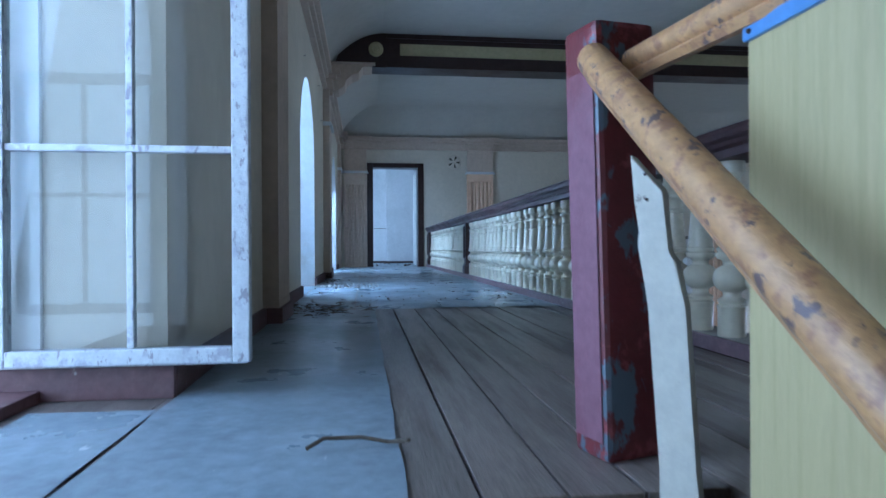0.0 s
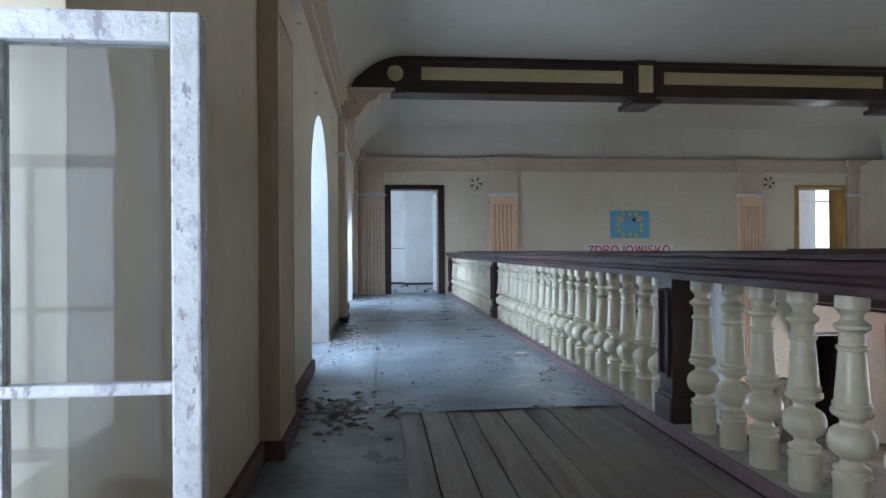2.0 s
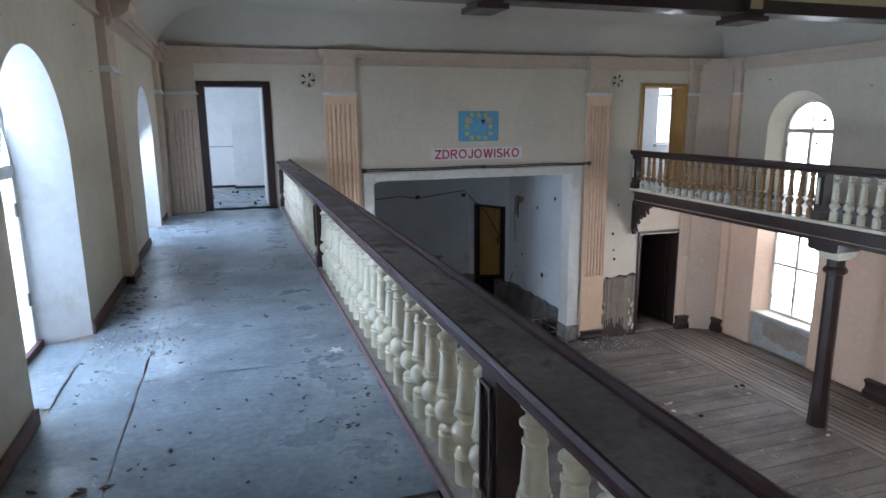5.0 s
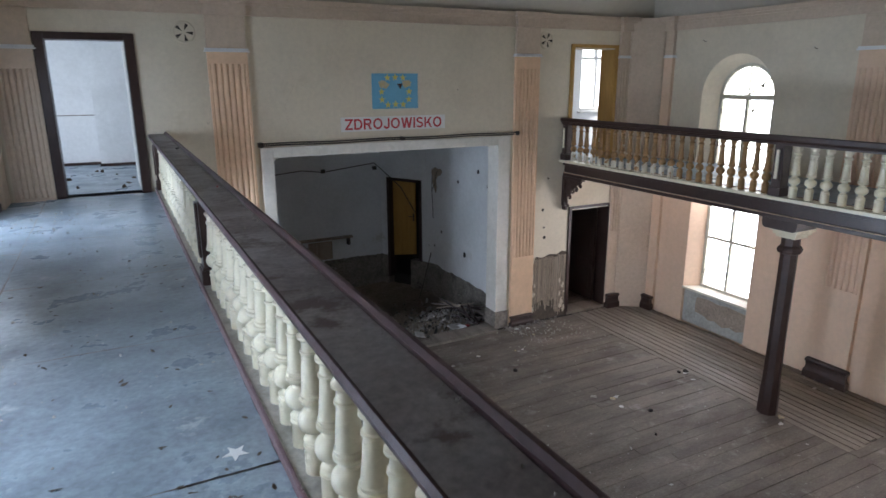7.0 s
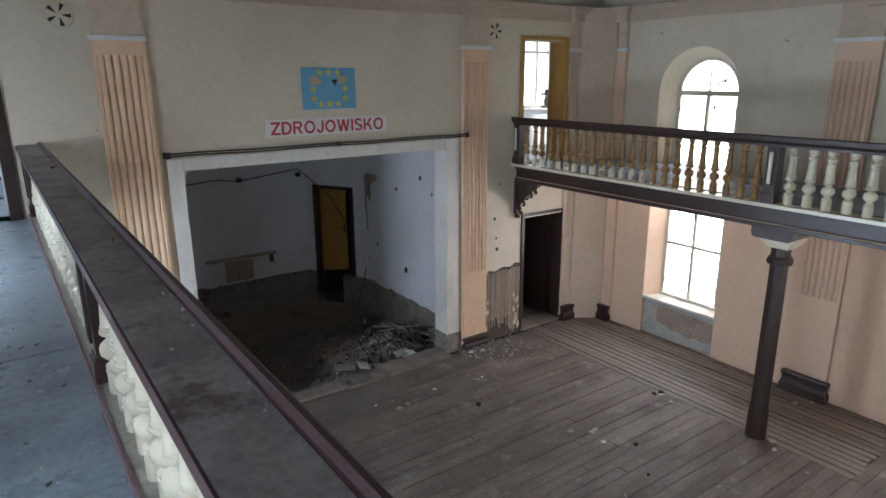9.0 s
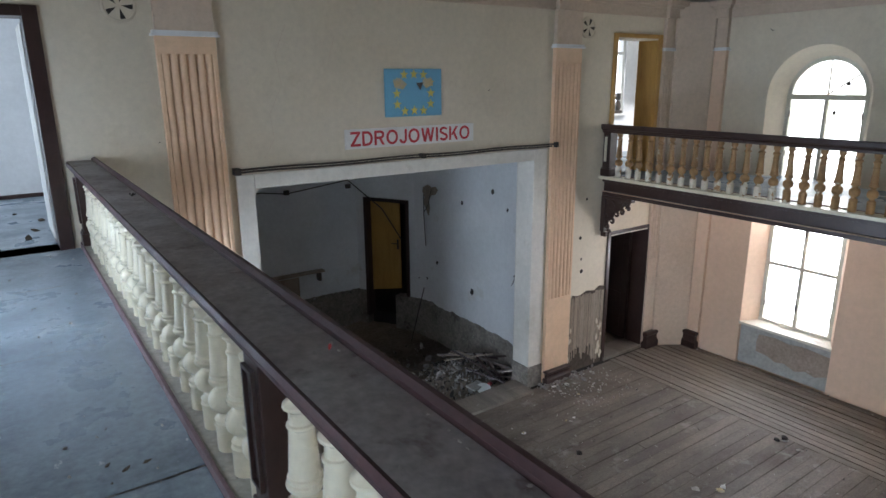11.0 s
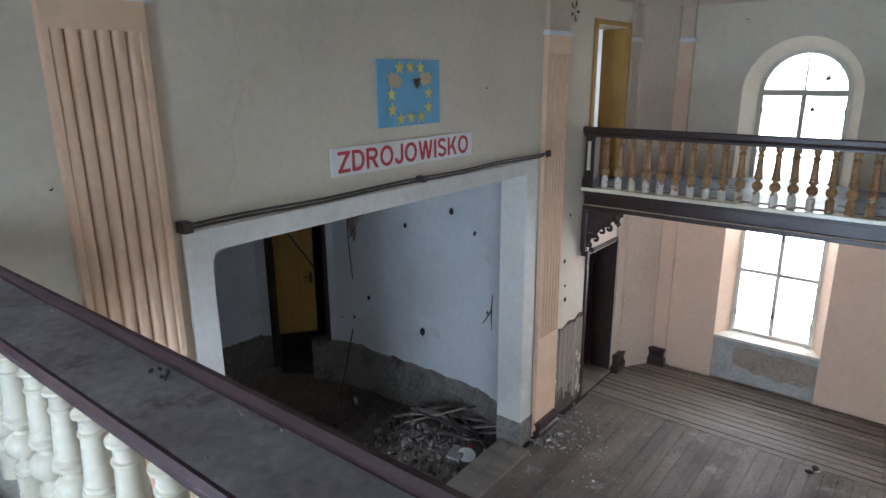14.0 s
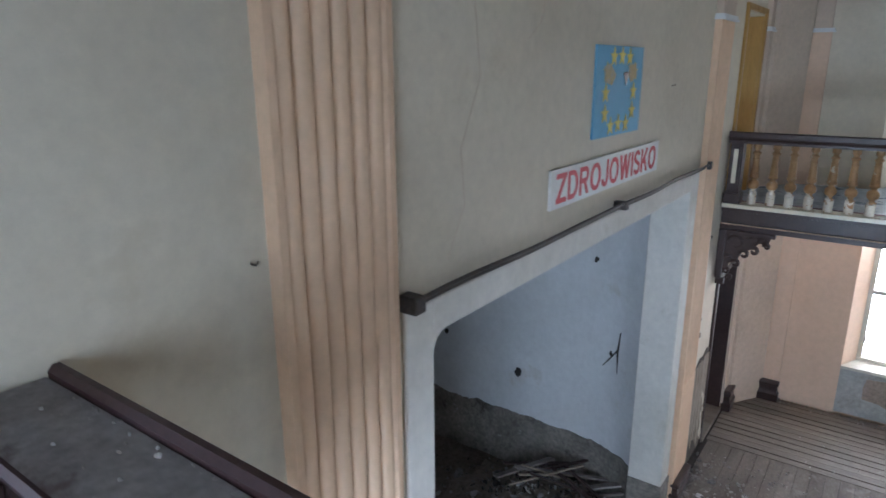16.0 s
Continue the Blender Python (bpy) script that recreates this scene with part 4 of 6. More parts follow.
D0, D1, DTOP = 0.12, 1.17, -0.80
bm = bmesh.new()
for u0, u1, z0, z1 in ((0, D0, LEDGE, 0.9), (D1, span, LEDGE, 0.9), (D0, D1, DTOP, 0.9)):
    prism(bm, [(u0, z0), (u1, z0), (u1, z1), (u0, z1)], diagonal, 0.0, 0.2)
solid("wall_niche_diagonal", bm, WHITE_WALL, "white wall round the niche door", "wall", "structure")
bm = bmesh.new()
for u0, u1, z0, z1 in ((0, D0, PIT, LEDGE), (D1 - 0.02, span, PIT, LEDGE), (D0, D0 + 0.35, PIT, LEDGE - 0.02)):
    prism(bm, [(u0, z0), (u1, z0), (u1, z1), (u0, z1)], diagonal, -0.012, 0.2)
solid("wall_niche_diagonal_base", bm, STONE, "bare mortar under the niche door", "wall", "structure")
d4 = thing("door_4", "ochre door in a dark frame at the back of the niche", "door", kind="structure")
for u0, u1, z0, z1 in ((D0, D0 + 0.07, LEDGE, DTOP), (D1 - 0.07, D1, PIT + 0.2, DTOP), (D0 + 0.07, D1 - 0.07, DTOP - 0.07, DTOP)):
    bm = bmesh.new()
    prism(bm, [(u0, z0), (u1, z0), (u1, z1), (u0, z1)], diagonal, -0.03, 0.2)
    part("frame", bm, BROWN, d4)
bm = bmesh.new()
top_edge = [(D1 - 0.07, LEDGE - 0.02), (D0 + 0.30, LEDGE + 0.10), (D0 + 0.30, DTOP - 0.07), (D1 - 0.07, DTOP - 0.07)]
prism(bm, top_edge, diagonal, 0.14, 0.18)
leaf = part("leaf", bm, OCHRE_DOOR, d4, "ochre painted door leaf, ajar")
bm = bmesh.new()
prism(bm, [(D0 + 0.33, -1.86), (D0 + 0.37, -1.86), (D0 + 0.37, -1.66), (D0 + 0.33, -1.66)], diagonal, 0.128, 0.141)
part("lock_plate", bm, IRON, leaf, "dark iron lock plate")
bm = bmesh.new()
tube(bm, [diagonal(D0 + 0.35, -1.74, 0.13), diagonal(D0 + 0.35, -1.74, 0.085), diagonal(D0 + 0.40, -1.74, 0.075), diagonal(D0 + 0.47, -1.745, 0.078)], 0.009, 8)
part("door_handle", bm, IRON, leaf, "dark iron lever handle", smooth=True)
# added box closing the view past the door; its near-black colour paints the shade
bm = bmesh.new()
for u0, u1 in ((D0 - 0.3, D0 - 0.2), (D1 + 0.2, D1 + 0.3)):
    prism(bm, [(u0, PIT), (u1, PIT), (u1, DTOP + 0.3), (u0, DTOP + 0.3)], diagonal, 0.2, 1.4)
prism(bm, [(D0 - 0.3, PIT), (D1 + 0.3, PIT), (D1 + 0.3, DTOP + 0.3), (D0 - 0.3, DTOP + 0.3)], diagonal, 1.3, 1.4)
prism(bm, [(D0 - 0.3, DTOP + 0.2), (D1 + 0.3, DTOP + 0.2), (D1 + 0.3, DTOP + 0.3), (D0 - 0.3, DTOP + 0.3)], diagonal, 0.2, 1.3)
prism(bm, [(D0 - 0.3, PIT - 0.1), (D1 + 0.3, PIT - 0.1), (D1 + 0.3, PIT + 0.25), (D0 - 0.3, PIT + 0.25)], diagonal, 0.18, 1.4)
solid("wall_passage", bm, DARK, "added near-black box behind the niche door, shade put into its colour", "wall", "structure")
solid("wall_niche_north", boxed(2.4, 6.62, 17.30, 17.5, LEDGE - 0.06, 0.9), WHITE_WALL, "white back wall of the stage niche", "wall", "structure")
bm = bmesh.new()
strip(bm, dense([(2.4, 17.285), (6.62, 17.285)]), PIT - 0.1, ragged, 0.2, -1)
solid("wall_niche_north_base", bm, STONE, "bare mortar base of the back wall", "wall", "structure")
bm = bmesh.new()
prism(bm, [(2.56, 16.05), (3.30, 17.35), (3.1, 17.5), (2.3, 17.5), (2.3, 16.05)], lambda u, v, d: (u, v, d), PIT - 0.1, 0.9)
solid("wall_niche_corner", bm, WHITE_WALL, "white corner wall of the stage niche", "wall", "structure")
solid("ceiling_niche", boxed(2.2, 8.0, NORTH + 0.30, 17.6, 0.9, 1.0), WHITE_WALL, "white ceiling of the stage niche", "ceiling", "structure")
bm = bmesh.new()
n = 40
grid = [[bm.verts.new((2.4 + 5.3 * i / n, 12.5 + 4.9 * j / n, PIT + 0.05 * noise.noise((i * 0.4, j * 0.4, 0)) + 0.02 * noise.noise((i * 1.7, j * 1.7, 5)))) for i in range(n + 1)] for j in range(n + 1)]
for j in range(n):
    for i in range(n):
        bm.faces.new((grid[j][i], grid[j][i + 1], grid[j + 1][i + 1], grid[j + 1][i]))
bmesh.ops.solidify(bm, geom=list(bm.faces), thickness=0.1)
solid("floor_niche", bm, EARTH, "dusty earth where the stage floor was taken up", "floor", "structure", smooth=True)
# the white surround of the opening
for nm, dims in (("trim_stage_left", (2.70, 2.89, NORTH - 0.02, NORTH + 0.34, LEDGE, 0.54)), ("trim_stage_right", (6.88, 7.14, NORTH - 0.02, NORTH + 0.34, LEDGE, 0.54)), ("trim_stage_top", (2.89, 6.88, NORTH - 0.02, NORTH + 0.34, 0.38, 0.54))):
    solid(nm, boxed(*dims, bevel=0.012), SURROUND, "white plaster surround of the stage opening", "surround", "structure")
bm = bmesh.new()
prism(bm, [(2.886, 0.384), (2.98, 0.384)] + [(2.89 + 0.09 * (1 - math.sin(radians(a))), 0.38 - 0.09 * (1 - math.cos(radians(a)))) for a in (15, 30, 45, 60, 75)] + [(2.886, 0.29)], north_place, -0.017, 0.337)
solid("trim_stage_corner", bm, SURROUND, "white rounded plaster corner of the opening", "surround", "structure")
for nm, dims in (("trim_stage_foot_left", (2.69, 2.90, NORTH - 0.03, NORTH + 0.34, HALL - 0.5, LEDGE)), ("trim_stage_foot_right", (6.87, 7.16, NORTH - 0.03, NORTH + 0.34, HALL - 0.5, LEDGE))):
    solid(nm, boxed(*dims, bevel=0.01), STONE, "bare mortar foot of the stage surround", "surround", "structure")
for nm, dims in (("trim_stage_sill", (2.8, 6.9, NORTH - 0.1, NORTH + 0.22, HALL - 0.4, HALL - 0.01)),):
    solid(nm, boxed(*dims), STONE, "bare mortar sill along the stage edge", "sill", "structure")
for x0, x1, y0, y1, z, a in ((4.9, 6.85, 12.15, 12.38, HALL, 0.6), (3.2, 5.0, 12.20, 12.44, HALL, -0.5), (5.6, 6.95, 12.40, 12.60, HALL - 0.01, 1.5)):
    bm = boxed(-(x1 - x0) / 2, (x1 - x0) / 2, -(y1 - y0) / 2, (y1 - y0) / 2, 0.0, 0.045, bevel=0.006)
    ob = solid("loose_plank", bm, BOARD_Y, "loose dusty plank along the stage edge", "plank", group="loose planks")
    ob.matrix_world = pose((x0 + x1) / 2, (y0 + y1) / 2, z, 0, 0, a)

# ---- on the north wall ----
flag = thing("flag_board", "light blue board with twelve yellow stars, torn in places", "sign", (4.905, NORTH, 1.34))
part("board", boxed(-0.40, 0.40, -0.016, -0.002, -0.275, 0.275, bevel=0.002), BLUE_BOARD, flag)
bm = bmesh.new()
prism(bm, [(0.0 + (0.060 if k % 2 == 0 else 0.024) * math.sin(math.pi * k / 5), (0.060 if k % 2 == 0 else 0.024) * math.cos(math.pi * k / 5)) for k in range(10)], lambda u, v, d: (u, d, v), -0.021, -0.0165)
star_me = mesh_of("star", bm, YELLOW)
for row, half in ((0.208, 0.135), (0.118, 0.235), (-0.008, 0.24), (-0.132, 0.235), (-0.212, 0.132)):
    for side in ((-1, 0, 1) if half < 0.2 else (-1, 1)):
        piece("star", star_me, flag, (half * side, 0, row + (0.006 if side == 0 else 0.0)))
for pts in ([(-0.29, 0.15), (-0.20, 0.17), (-0.10, 0.10), (-0.16, 0.04), (-0.27, 0.06)], [(0.12, 0.16), (0.25, 0.17), (0.27, 0.09), (0.17, 0.05), (0.13, 0.09)]):
    bm = bmesh.new()
    prism(bm, pts, lambda u, v, d: (u, d, v), -0.024, -0.0215)
    part("torn_patch", bm, TORN, flag, "torn yellowish paper")
bm = bmesh.new()
prism(bm, [(0.03, 0.115), (0.13, 0.12), (0.085, 0.03)], lambda u, v, d: (u, d, v), -0.025, -0.0215)
part("dark_patch", bm, BROWN, flag, "dark triangular hole")

sign = thing("name_board", "white board with red block letters", "sign", (4.885, NORTH, 0.835))
part("board", boxed(-0.918, 0.918, -0.018, -0.002, -0.112, 0.112, bevel=0.002), SIGN_WHITE, sign)
STROKE = 0.168               # stroke width of the block letters, as a share of their height


def bar(u0, v0, u1, v1):
    """A slanting stroke with level ends, from (u0, v0) to (u1, v1)."""
    h = STROKE * 0.5 * math.hypot(u1 - u0, v1 - v0) / abs(v1 - v0)
    return [(u0 - h, v0), (u0 + h, v0), (u1 + h, v1), (u1 - h, v1)]


def block(u0, v0, u1, v1):
    return [(u0, v0), (u1, v0), (u1, v1), (u0, v1)]


def bow(cu, cv, ru, rv, a0, a1, n=16):
    """A bent stroke along an ellipse, as four-cornered pieces."""
    out = []
    for k in range(n):
        p, q = (radians(a0 + (a1 - a0) * (k + j) / n) for j in (0, 1))
        out.append([(cu + ru * math.cos(p), cv + rv * math.sin(p)), (cu + ru * math.cos(q), cv + rv * math.sin(q)),
                    (cu + (ru - STROKE) * math.cos(q), cv + (rv - STROKE) * math.sin(q)), (cu + (ru - STROKE) * math.cos(p), cv + (rv - STROKE) * math.sin(p))])
    return out


S = STROKE
GLYPHS = {
    "Z": (0.74, [block(0, 0, 0.74, S), block(0, 1 - S, 0.74, 1), bar(0.14, S - 0.01, 0.60, 1.01 - S)]),
    "D": (0.80, [block(0, 0, S, 1), block(S, 0, 0.36, S), block(S, 1 - S, 0.36, 1)] + bow(0.36, 0.5, 0.44, 0.5, -90, 90)),
    "R": (0.80, [block(0, 0, S, 1), block(S, 1 - S, 0.46, 1), block(S, 0.42, 0.46, 0.42 + S), bar(0.70, 0, 0.44, 0.43)] + bow(0.46, 0.71, 0.30, 0.29, -90, 90)),
    "O": (0.92, bow(0.46, 0.5, 0.46, 0.515, 0, 360, 36)),
    "J": (0.60, [block(0.60 - S, 0.30, 0.60, 1)] + bow(0.30, 0.30, 0.30, 0.315, -180, 0)),
    "W": (1.16, [bar(0.10, 1, 0.32, 0), bar(0.58, 1, 0.34, 0), bar(0.58, 1, 0.82, 0), bar(1.06, 1, 0.84, 0)]),
    "I": (S, [block(0, 0, S, 1)]),
    "S": (0.74, bow(0.37, 0.735, 0.35, 0.28, 20, 270) + bow(0.37, 0.275, 0.37, 0.29, -160, 90)),
    "K": (0.80, [block(0, 0, S, 1), bar(0.24, 0.36, 0.68, 1), bar(0.70, 0, 0.40, 0.60)]),
}
word = "ZDROJOWISKO"
full = sum(GLYPHS[c][0] for c in word) + 0.13 * (len(word) - 1)
HIGH = 0.168
wide, at = 1.70 / full, -0.85
for c in word:
    bm = bmesh.new()
    for k, shape in enumerate(GLYPHS[c][1]):
        prism(bm, [(at + u * wide, (v - 0.5) * HIGH) for u, v in shape], lambda u, v, d: (u, d, v), -0.0215 - 0.00006 * (k % 7), -0.0182)
    part("letter", bm, SIGN_RED, sign, "red block letter")
    at += (GLYPHS[c][0] + 0.13) * wide

rod = thing("curtain_track", "dark iron double curtain track above the stage opening", "curtain rail", (4.975, NORTH, 0.588))
for dz, dy in ((0.012, -0.075), (-0.02, -0.045)):
    bm = bmesh.new()
    tube(bm, [(-2.28 + 4.56 * k / 20, dy + 0.004 * math.sin(k * 1.3), dz + 0.006 * math.sin(k * 0.9)) for k in range(21)], 0.011, 8)
    part("track", bm, IRON, rod, smooth=True)
for x, s in ((-2.27, 1.0), (0.02, 0.8), (2.27, 1.0)):
    part("bracket", boxed(x - 0.035 * s, x + 0.035 * s, -0.095, -0.002, -0.04 * s, 0.032 * s, bevel=0.008), IRON, rod)


def wall_fan(x, z):
    f = thing("wall_vent", "round wall ventilator with dark slots", "vent", (x, NORTH, z), group="wall ventilators")
    bm = bmesh.new()
    lathe(bm, [(0.15, 0.0), (0.15, 0.012), (0.142, 0.018), (0.128, 0.018), (0.124, 0.010), (0.0001, 0.010)], segments=28)
    bmesh.ops.transform(bm, matrix=pose(0, -0.001, 0, 90), verts=bm.verts)
    part("rim", bm, PLASTER, f, smooth=True)
    for k in range(5):
        a = 2 * math.pi * k / 5 + 0.4
        bm = bmesh.new()
        pts = [(0.025, -0.10), (0.12, -0.20), (0.118, 0.16), (0.10, 0.20)]
        prism(bm, [(r * math.sin(a + t), r * math.cos(a + t)) for r, t in pts], lambda u, v, d: (u, d, v), -0.015, -0.0118)
        part("slot", bm, DARK, f, "dark slot")
        bm = bmesh.new()
        prism(bm, [(r * math.sin(a + t), r * math.cos(a + t)) for r, t in ((0.02, 0.1), (0.11, 0.22), (0.115, 0.55), (0.02, 0.6))], lambda u, v, d: (u, d, v), -0.019, -0.0118)
        part("blade", bm, PLASTER, f)
    return f


wall_fan(1.80, 2.15)
wall_fan(7.86, 2.19)

# hairline cracks in the end wall
for pts in ([(3.35, 2.05), (3.22, 1.75), (3.27, 1.45), (3.12, 1.15), (3.15, 0.9), (3.02, 0.68)], [(3.9, 1.95), (3.82, 1.7), (3.70, 1.62)], [(6.3, 1.5), (6.42, 1.2), (6.36, 1.0)]):
    bm = bmesh.new()
    for (u0, v0), (u1, v1) in zip(pts, pts[1:]):
        w = 0.0014
        prism(bm, [(u0 - w, v0), (u0 + w, v0), (u1 + w, v1), (u1 - w, v1)], on_north, 0.0005, 0.0018)
    solid("plaster_crack", bm, CORNICE, "hairline crack in the plaster", "wall damage", "structure", group="plaster cracks")
for y, z in ((3.9, 2.18), (4.9, 2.02), (6.6, 2.2), (7.05, 1.9)):
    bm = bmesh.new()
    tube(bm, [(WEST - 0.01, y, z), (WEST + 0.018, y, z), (WEST + 0.02, y, z + 0.012)], 0.0025, 6)
    solid("wall_hook", bm, IRON, "small iron hook in the wall", "hook", group="wall hooks")
for y, z in ((11.04, 2.16), (8.95, 1.95)):
    bm = bmesh.new()
    tube(bm, [(EAST + 0.01, y, z), (EAST - 0.03, y, z), (EAST - 0.035, y + 0.03, z + 0.02)], 0.006, 6)
    solid("wall_hook", bm, IRON, "small iron hook in the east wall", "hook", group="wall hooks")
for x, z in ((2.0, 0.92), (1.2, 0.75), (6.05, 1.35)):
    bm = bmesh.new()
    tube(bm, [(x, NORTH + 0.01, z), (x, NORTH - 0.025, z), (x + 0.005, NORTH - 0.03, z + 0.012)], 0.0035, 6)
    solid("wall_hook", bm, IRON, "small iron nail in the wall", "hook", group="wall hooks")

# stripped plaster beside the lower door
bm = bmesh.new()
edge = [(7.72, HALL), (8.54, HALL), (8.54, -1.80), (8.42, -1.77), (8.30, -1.83), (8.12, -1.80), (7.95, -1.86), (7.80, -1.82), (7.74, -2.0), (7.77, -2.3), (7.71, -2.6), (7.75, -2.9)]
prism(bm, edge, north_place, -0.012, 0.01)
reeds = bmesh.new()
rnd = random.Random(4)
for k in range(30):
    x = 7.745 + 0.026 * k
    z0 = HALL + (rnd.uniform(0.16, 0.42) if x < 8.28 else rnd.uniform(0.02, 0.25))
    box(reeds, x, x + rnd.uniform(0.012, 0.02), NORTH - rnd.uniform(0.016, 0.024), NORTH - 0.011, z0, -1.83 - rnd.uniform(0, 0.05))
solid("lath_reeds", reeds, LATH, "vertical reed laths bared by fallen plaster", "wall damage", "stuff")
flakes = bmesh.new()
for k in range(26):
    x, z, r = rnd.choice((rnd.uniform(7.73, 7.78), rnd.uniform(8.36, 8.52))), rnd.uniform(-3.05, -2.35), rnd.uniform(0.012, 0.038)
    prism(flakes, [(x + r * rnd.uniform(0.35, 1) * math.cos(a), z + 2.2 * r * rnd.uniform(0.35, 1) * math.sin(a)) for a in (0, 1, 2, 3, 4, 5)], on_north, 0.014, 0.028)
solid("plaster_flakes", flakes, PLASTER, "pale plaster flakes left on the lath", "wall damage", "stuff")
solid("bare_plaster_patch", bm, LATH_GAP, "patch of bare lath where plaster fell off", "wall damage", "structure")
for x, z, r in ((7.92, -0.9, 0.03), (7.98, -1.45, 0.035), (8.02, -0.3, 0.02), (7.96, -1.25, 0.022)):
    bm = bmesh.new()
    lathe(bm, [(r, 0.0), (r * 0.8, 0.006)], segments=8)
    bmesh.ops.transform(bm, matrix=pose(x, NORTH - 0.001, z, 90), verts=bm.verts)
    solid("nail_hole", bm, DARK, "small dark hole in the plaster", "wall damage", "structure", group="plaster holes")

# holes and damage in the niche
for x, y, z, r in ((7.295, 13.35, -0.55, 0.035), (7.30, 13.75, -0.30, 0.035), (7.30, 14.6, -0.62, 0.03), (7.30, 14.3, -2.2, 0.05), (7.30, 15.4, -1.9, 0.03), (7.25, 13.08, -1.6, 0.04), (7.28, 16.0, -2.35, 0.07), (7.30, 15.75, -2.3, 0.04)):
    bm = bmesh.new()
    bmesh.ops.create_icosphere(bm, subdivisions=2, radius=r)
    for v in bm.verts:
        v.co += v.co * 0.5 * noise.noise(v.co * 30 + Vector((x, y, z)))
        v.co.x *= 0.35
        v.co.z *= 1.3
    bmesh.ops.translate(bm, vec=(x, y, z), verts=bm.verts)
    solid("plaster_hole", bm, DARK, "dark knocked-out hole in the niche wall", "wall damage", "structure", group="plaster holes")
bm = bmesh.new()
prism(bm, [(15.36, -0.50), (15.44, -0.44), (15.56, -0.47), (15.68, -0.43), (15.80, -0.49), (15.82, -0.58), (15.76, -0.66), (15.78, -0.80), (15.72, -0.92), (15.66, -1.02), (15.63, -0.88), (15.66, -0.72), (15.58, -0.62), (15.46, -0.60)], lambda u, v, d: (7.30 - d - max(0, u - 15.6) * 0.14, u, v), -0.02, 0.012)
solid("plaster_gouge", bm, LATH, "torn plaster gouge with bare lath", "wall damage", "structure")
bm = bmesh.new()
tube(bm, [(7.24, 15.75, -0.62), (7.22, 15.72, -1.0), (7.23, 15.7, -1.4), (7.22, 15.66, -1.62)], 0.008, 6)
tube(bm, [(7.25, 15.5, -0.5), (7.18, 15.45, -0.62), (7.2, 15.52, -0.75), (7.24, 15.6, -0.8), (7.2, 15.68, -0.95)], 0.007, 6)
crack = bmesh.new()
tube(crack, [(7.19, 12.99, -1.30), (7.205, 13.01, -1.55), (7.20, 13.0, -1.80)], [0.006, 0.016, 0.006], 6)
tube(crack, [(7.205, 13.01, -1.52), (7.25, 13.11, -1.66), (7.272, 13.20, -1.78)], [0.012, 0.009, 0.004], 6)
solid("plaster_crack", crack, DARK, "dark branching gash in the niche wall", "wall damage", "structure", group="plaster cracks")
solid("hanging_wire", bm, IRON, "dark wire hanging from the gouge", "wire")
bm = bmesh.new()
tube(bm, [(2.9, 17.28, -0.85), (3.6, 17.27, -0.62), (4.6, 17.27, -0.53), (5.1, 17.27, -0.60), (5.8, 17.27, -0.52), (6.4, 17.26, -0.45), (6.62, 17.15, -0.68), (6.85, 16.70, -1.0), (7.06, 16.30, -1.6)], 0.012, 6)
solid("wall_cable", bm, IRON, "slack dark cable along the back wall", "cable")
for x in (5.1, 6.4):
    bm = boxed(x - 0.05, x + 0.05, 17.22, 17.299, -0.62, -0.53, bevel=0.015)
    solid("cable_box", bm, IRON, "small dark junction on the cable", "junction box", group="cable junctions")
shelf = thing("radiator_shelf", "dark wooden shelf over a rusty radiator patch", "shelf", (5.0, 17.30, -2.2))
part("board", boxed(-0.75, 0.75, -0.16, -0.002, -0.04, 0.0, bevel=0.006), LATH, shelf)
part("bracket", boxed(0.62, 0.68, -0.14, -0.002, -0.22, -0.04, bevel=0.01), IRON, shelf)
part("rusty_patch", boxed(-0.35, 0.25, -0.012, -0.002, -0.55, -0.10), LATH, shelf, "rusty streaked patch")

# rubble in the pit
random.seed(7)
bm = bmesh.new()
n = 36
grid = []
for j in range(n + 1):
    row = []
    for i in range(n + 1):
        x, y = 4.6 + 2.68 * i / n, 12.55 + 3.1 * j / n
        h = math.exp(-((x - 6.5) / 0.85) ** 2 - ((y - 13.5) / 0.85) ** 2) * 0.42 + math.exp(-((x - 5.3) / 0.5) ** 2 - ((y - 13.0) / 0.35) ** 2) * 0.25
        row.append(bm.verts.new((x, y, PIT - 0.03 + h + 0.06 * noise.noise((x * 3, y * 3, 1)) * min(1, h * 6) + 0.03 * noise.noise((x * 9, y * 9, 2)))))
    grid.append(row)
for j in range(n):
    for i in range(n):
        bm.faces.new((grid[j][i], grid[j][i + 1], grid[j + 1][i + 1], grid[j + 1][i]))
solid("rubble_heap", bm, EARTH, "heap of grey rubble and earth in the pit", "rubble", "stuff")


def heap_z(x, y):
    return PIT + math.exp(-((x - 6.5) / 0.85) ** 2 - ((y - 13.5) / 0.85) ** 2) * 0.42 + math.exp(-((x - 5.3) / 0.5) ** 2 - ((y - 13.0) / 0.35) ** 2) * 0.25


def lump(bm, x, y, z, r, flat=0.6):
    made = bmesh.ops.create_icosphere(bm, subdivisions=1, radius=r)["verts"]
    turn = Euler((random.uniform(0, 6), random.uniform(0, 6), random.uniform(0, 6))).to_matrix()
    sx, sy, sz = random.uniform(0.6, 1.5), random.uniform(0.6, 1.2), flat
    for v in made:
        k = 1 + random.uniform(-0.25, 0.25)
        v.co = turn @ Vector((v.co.x * sx * k, v.co.y * sy * k, v.co.z * sz * k)) + Vector((x, y, z))


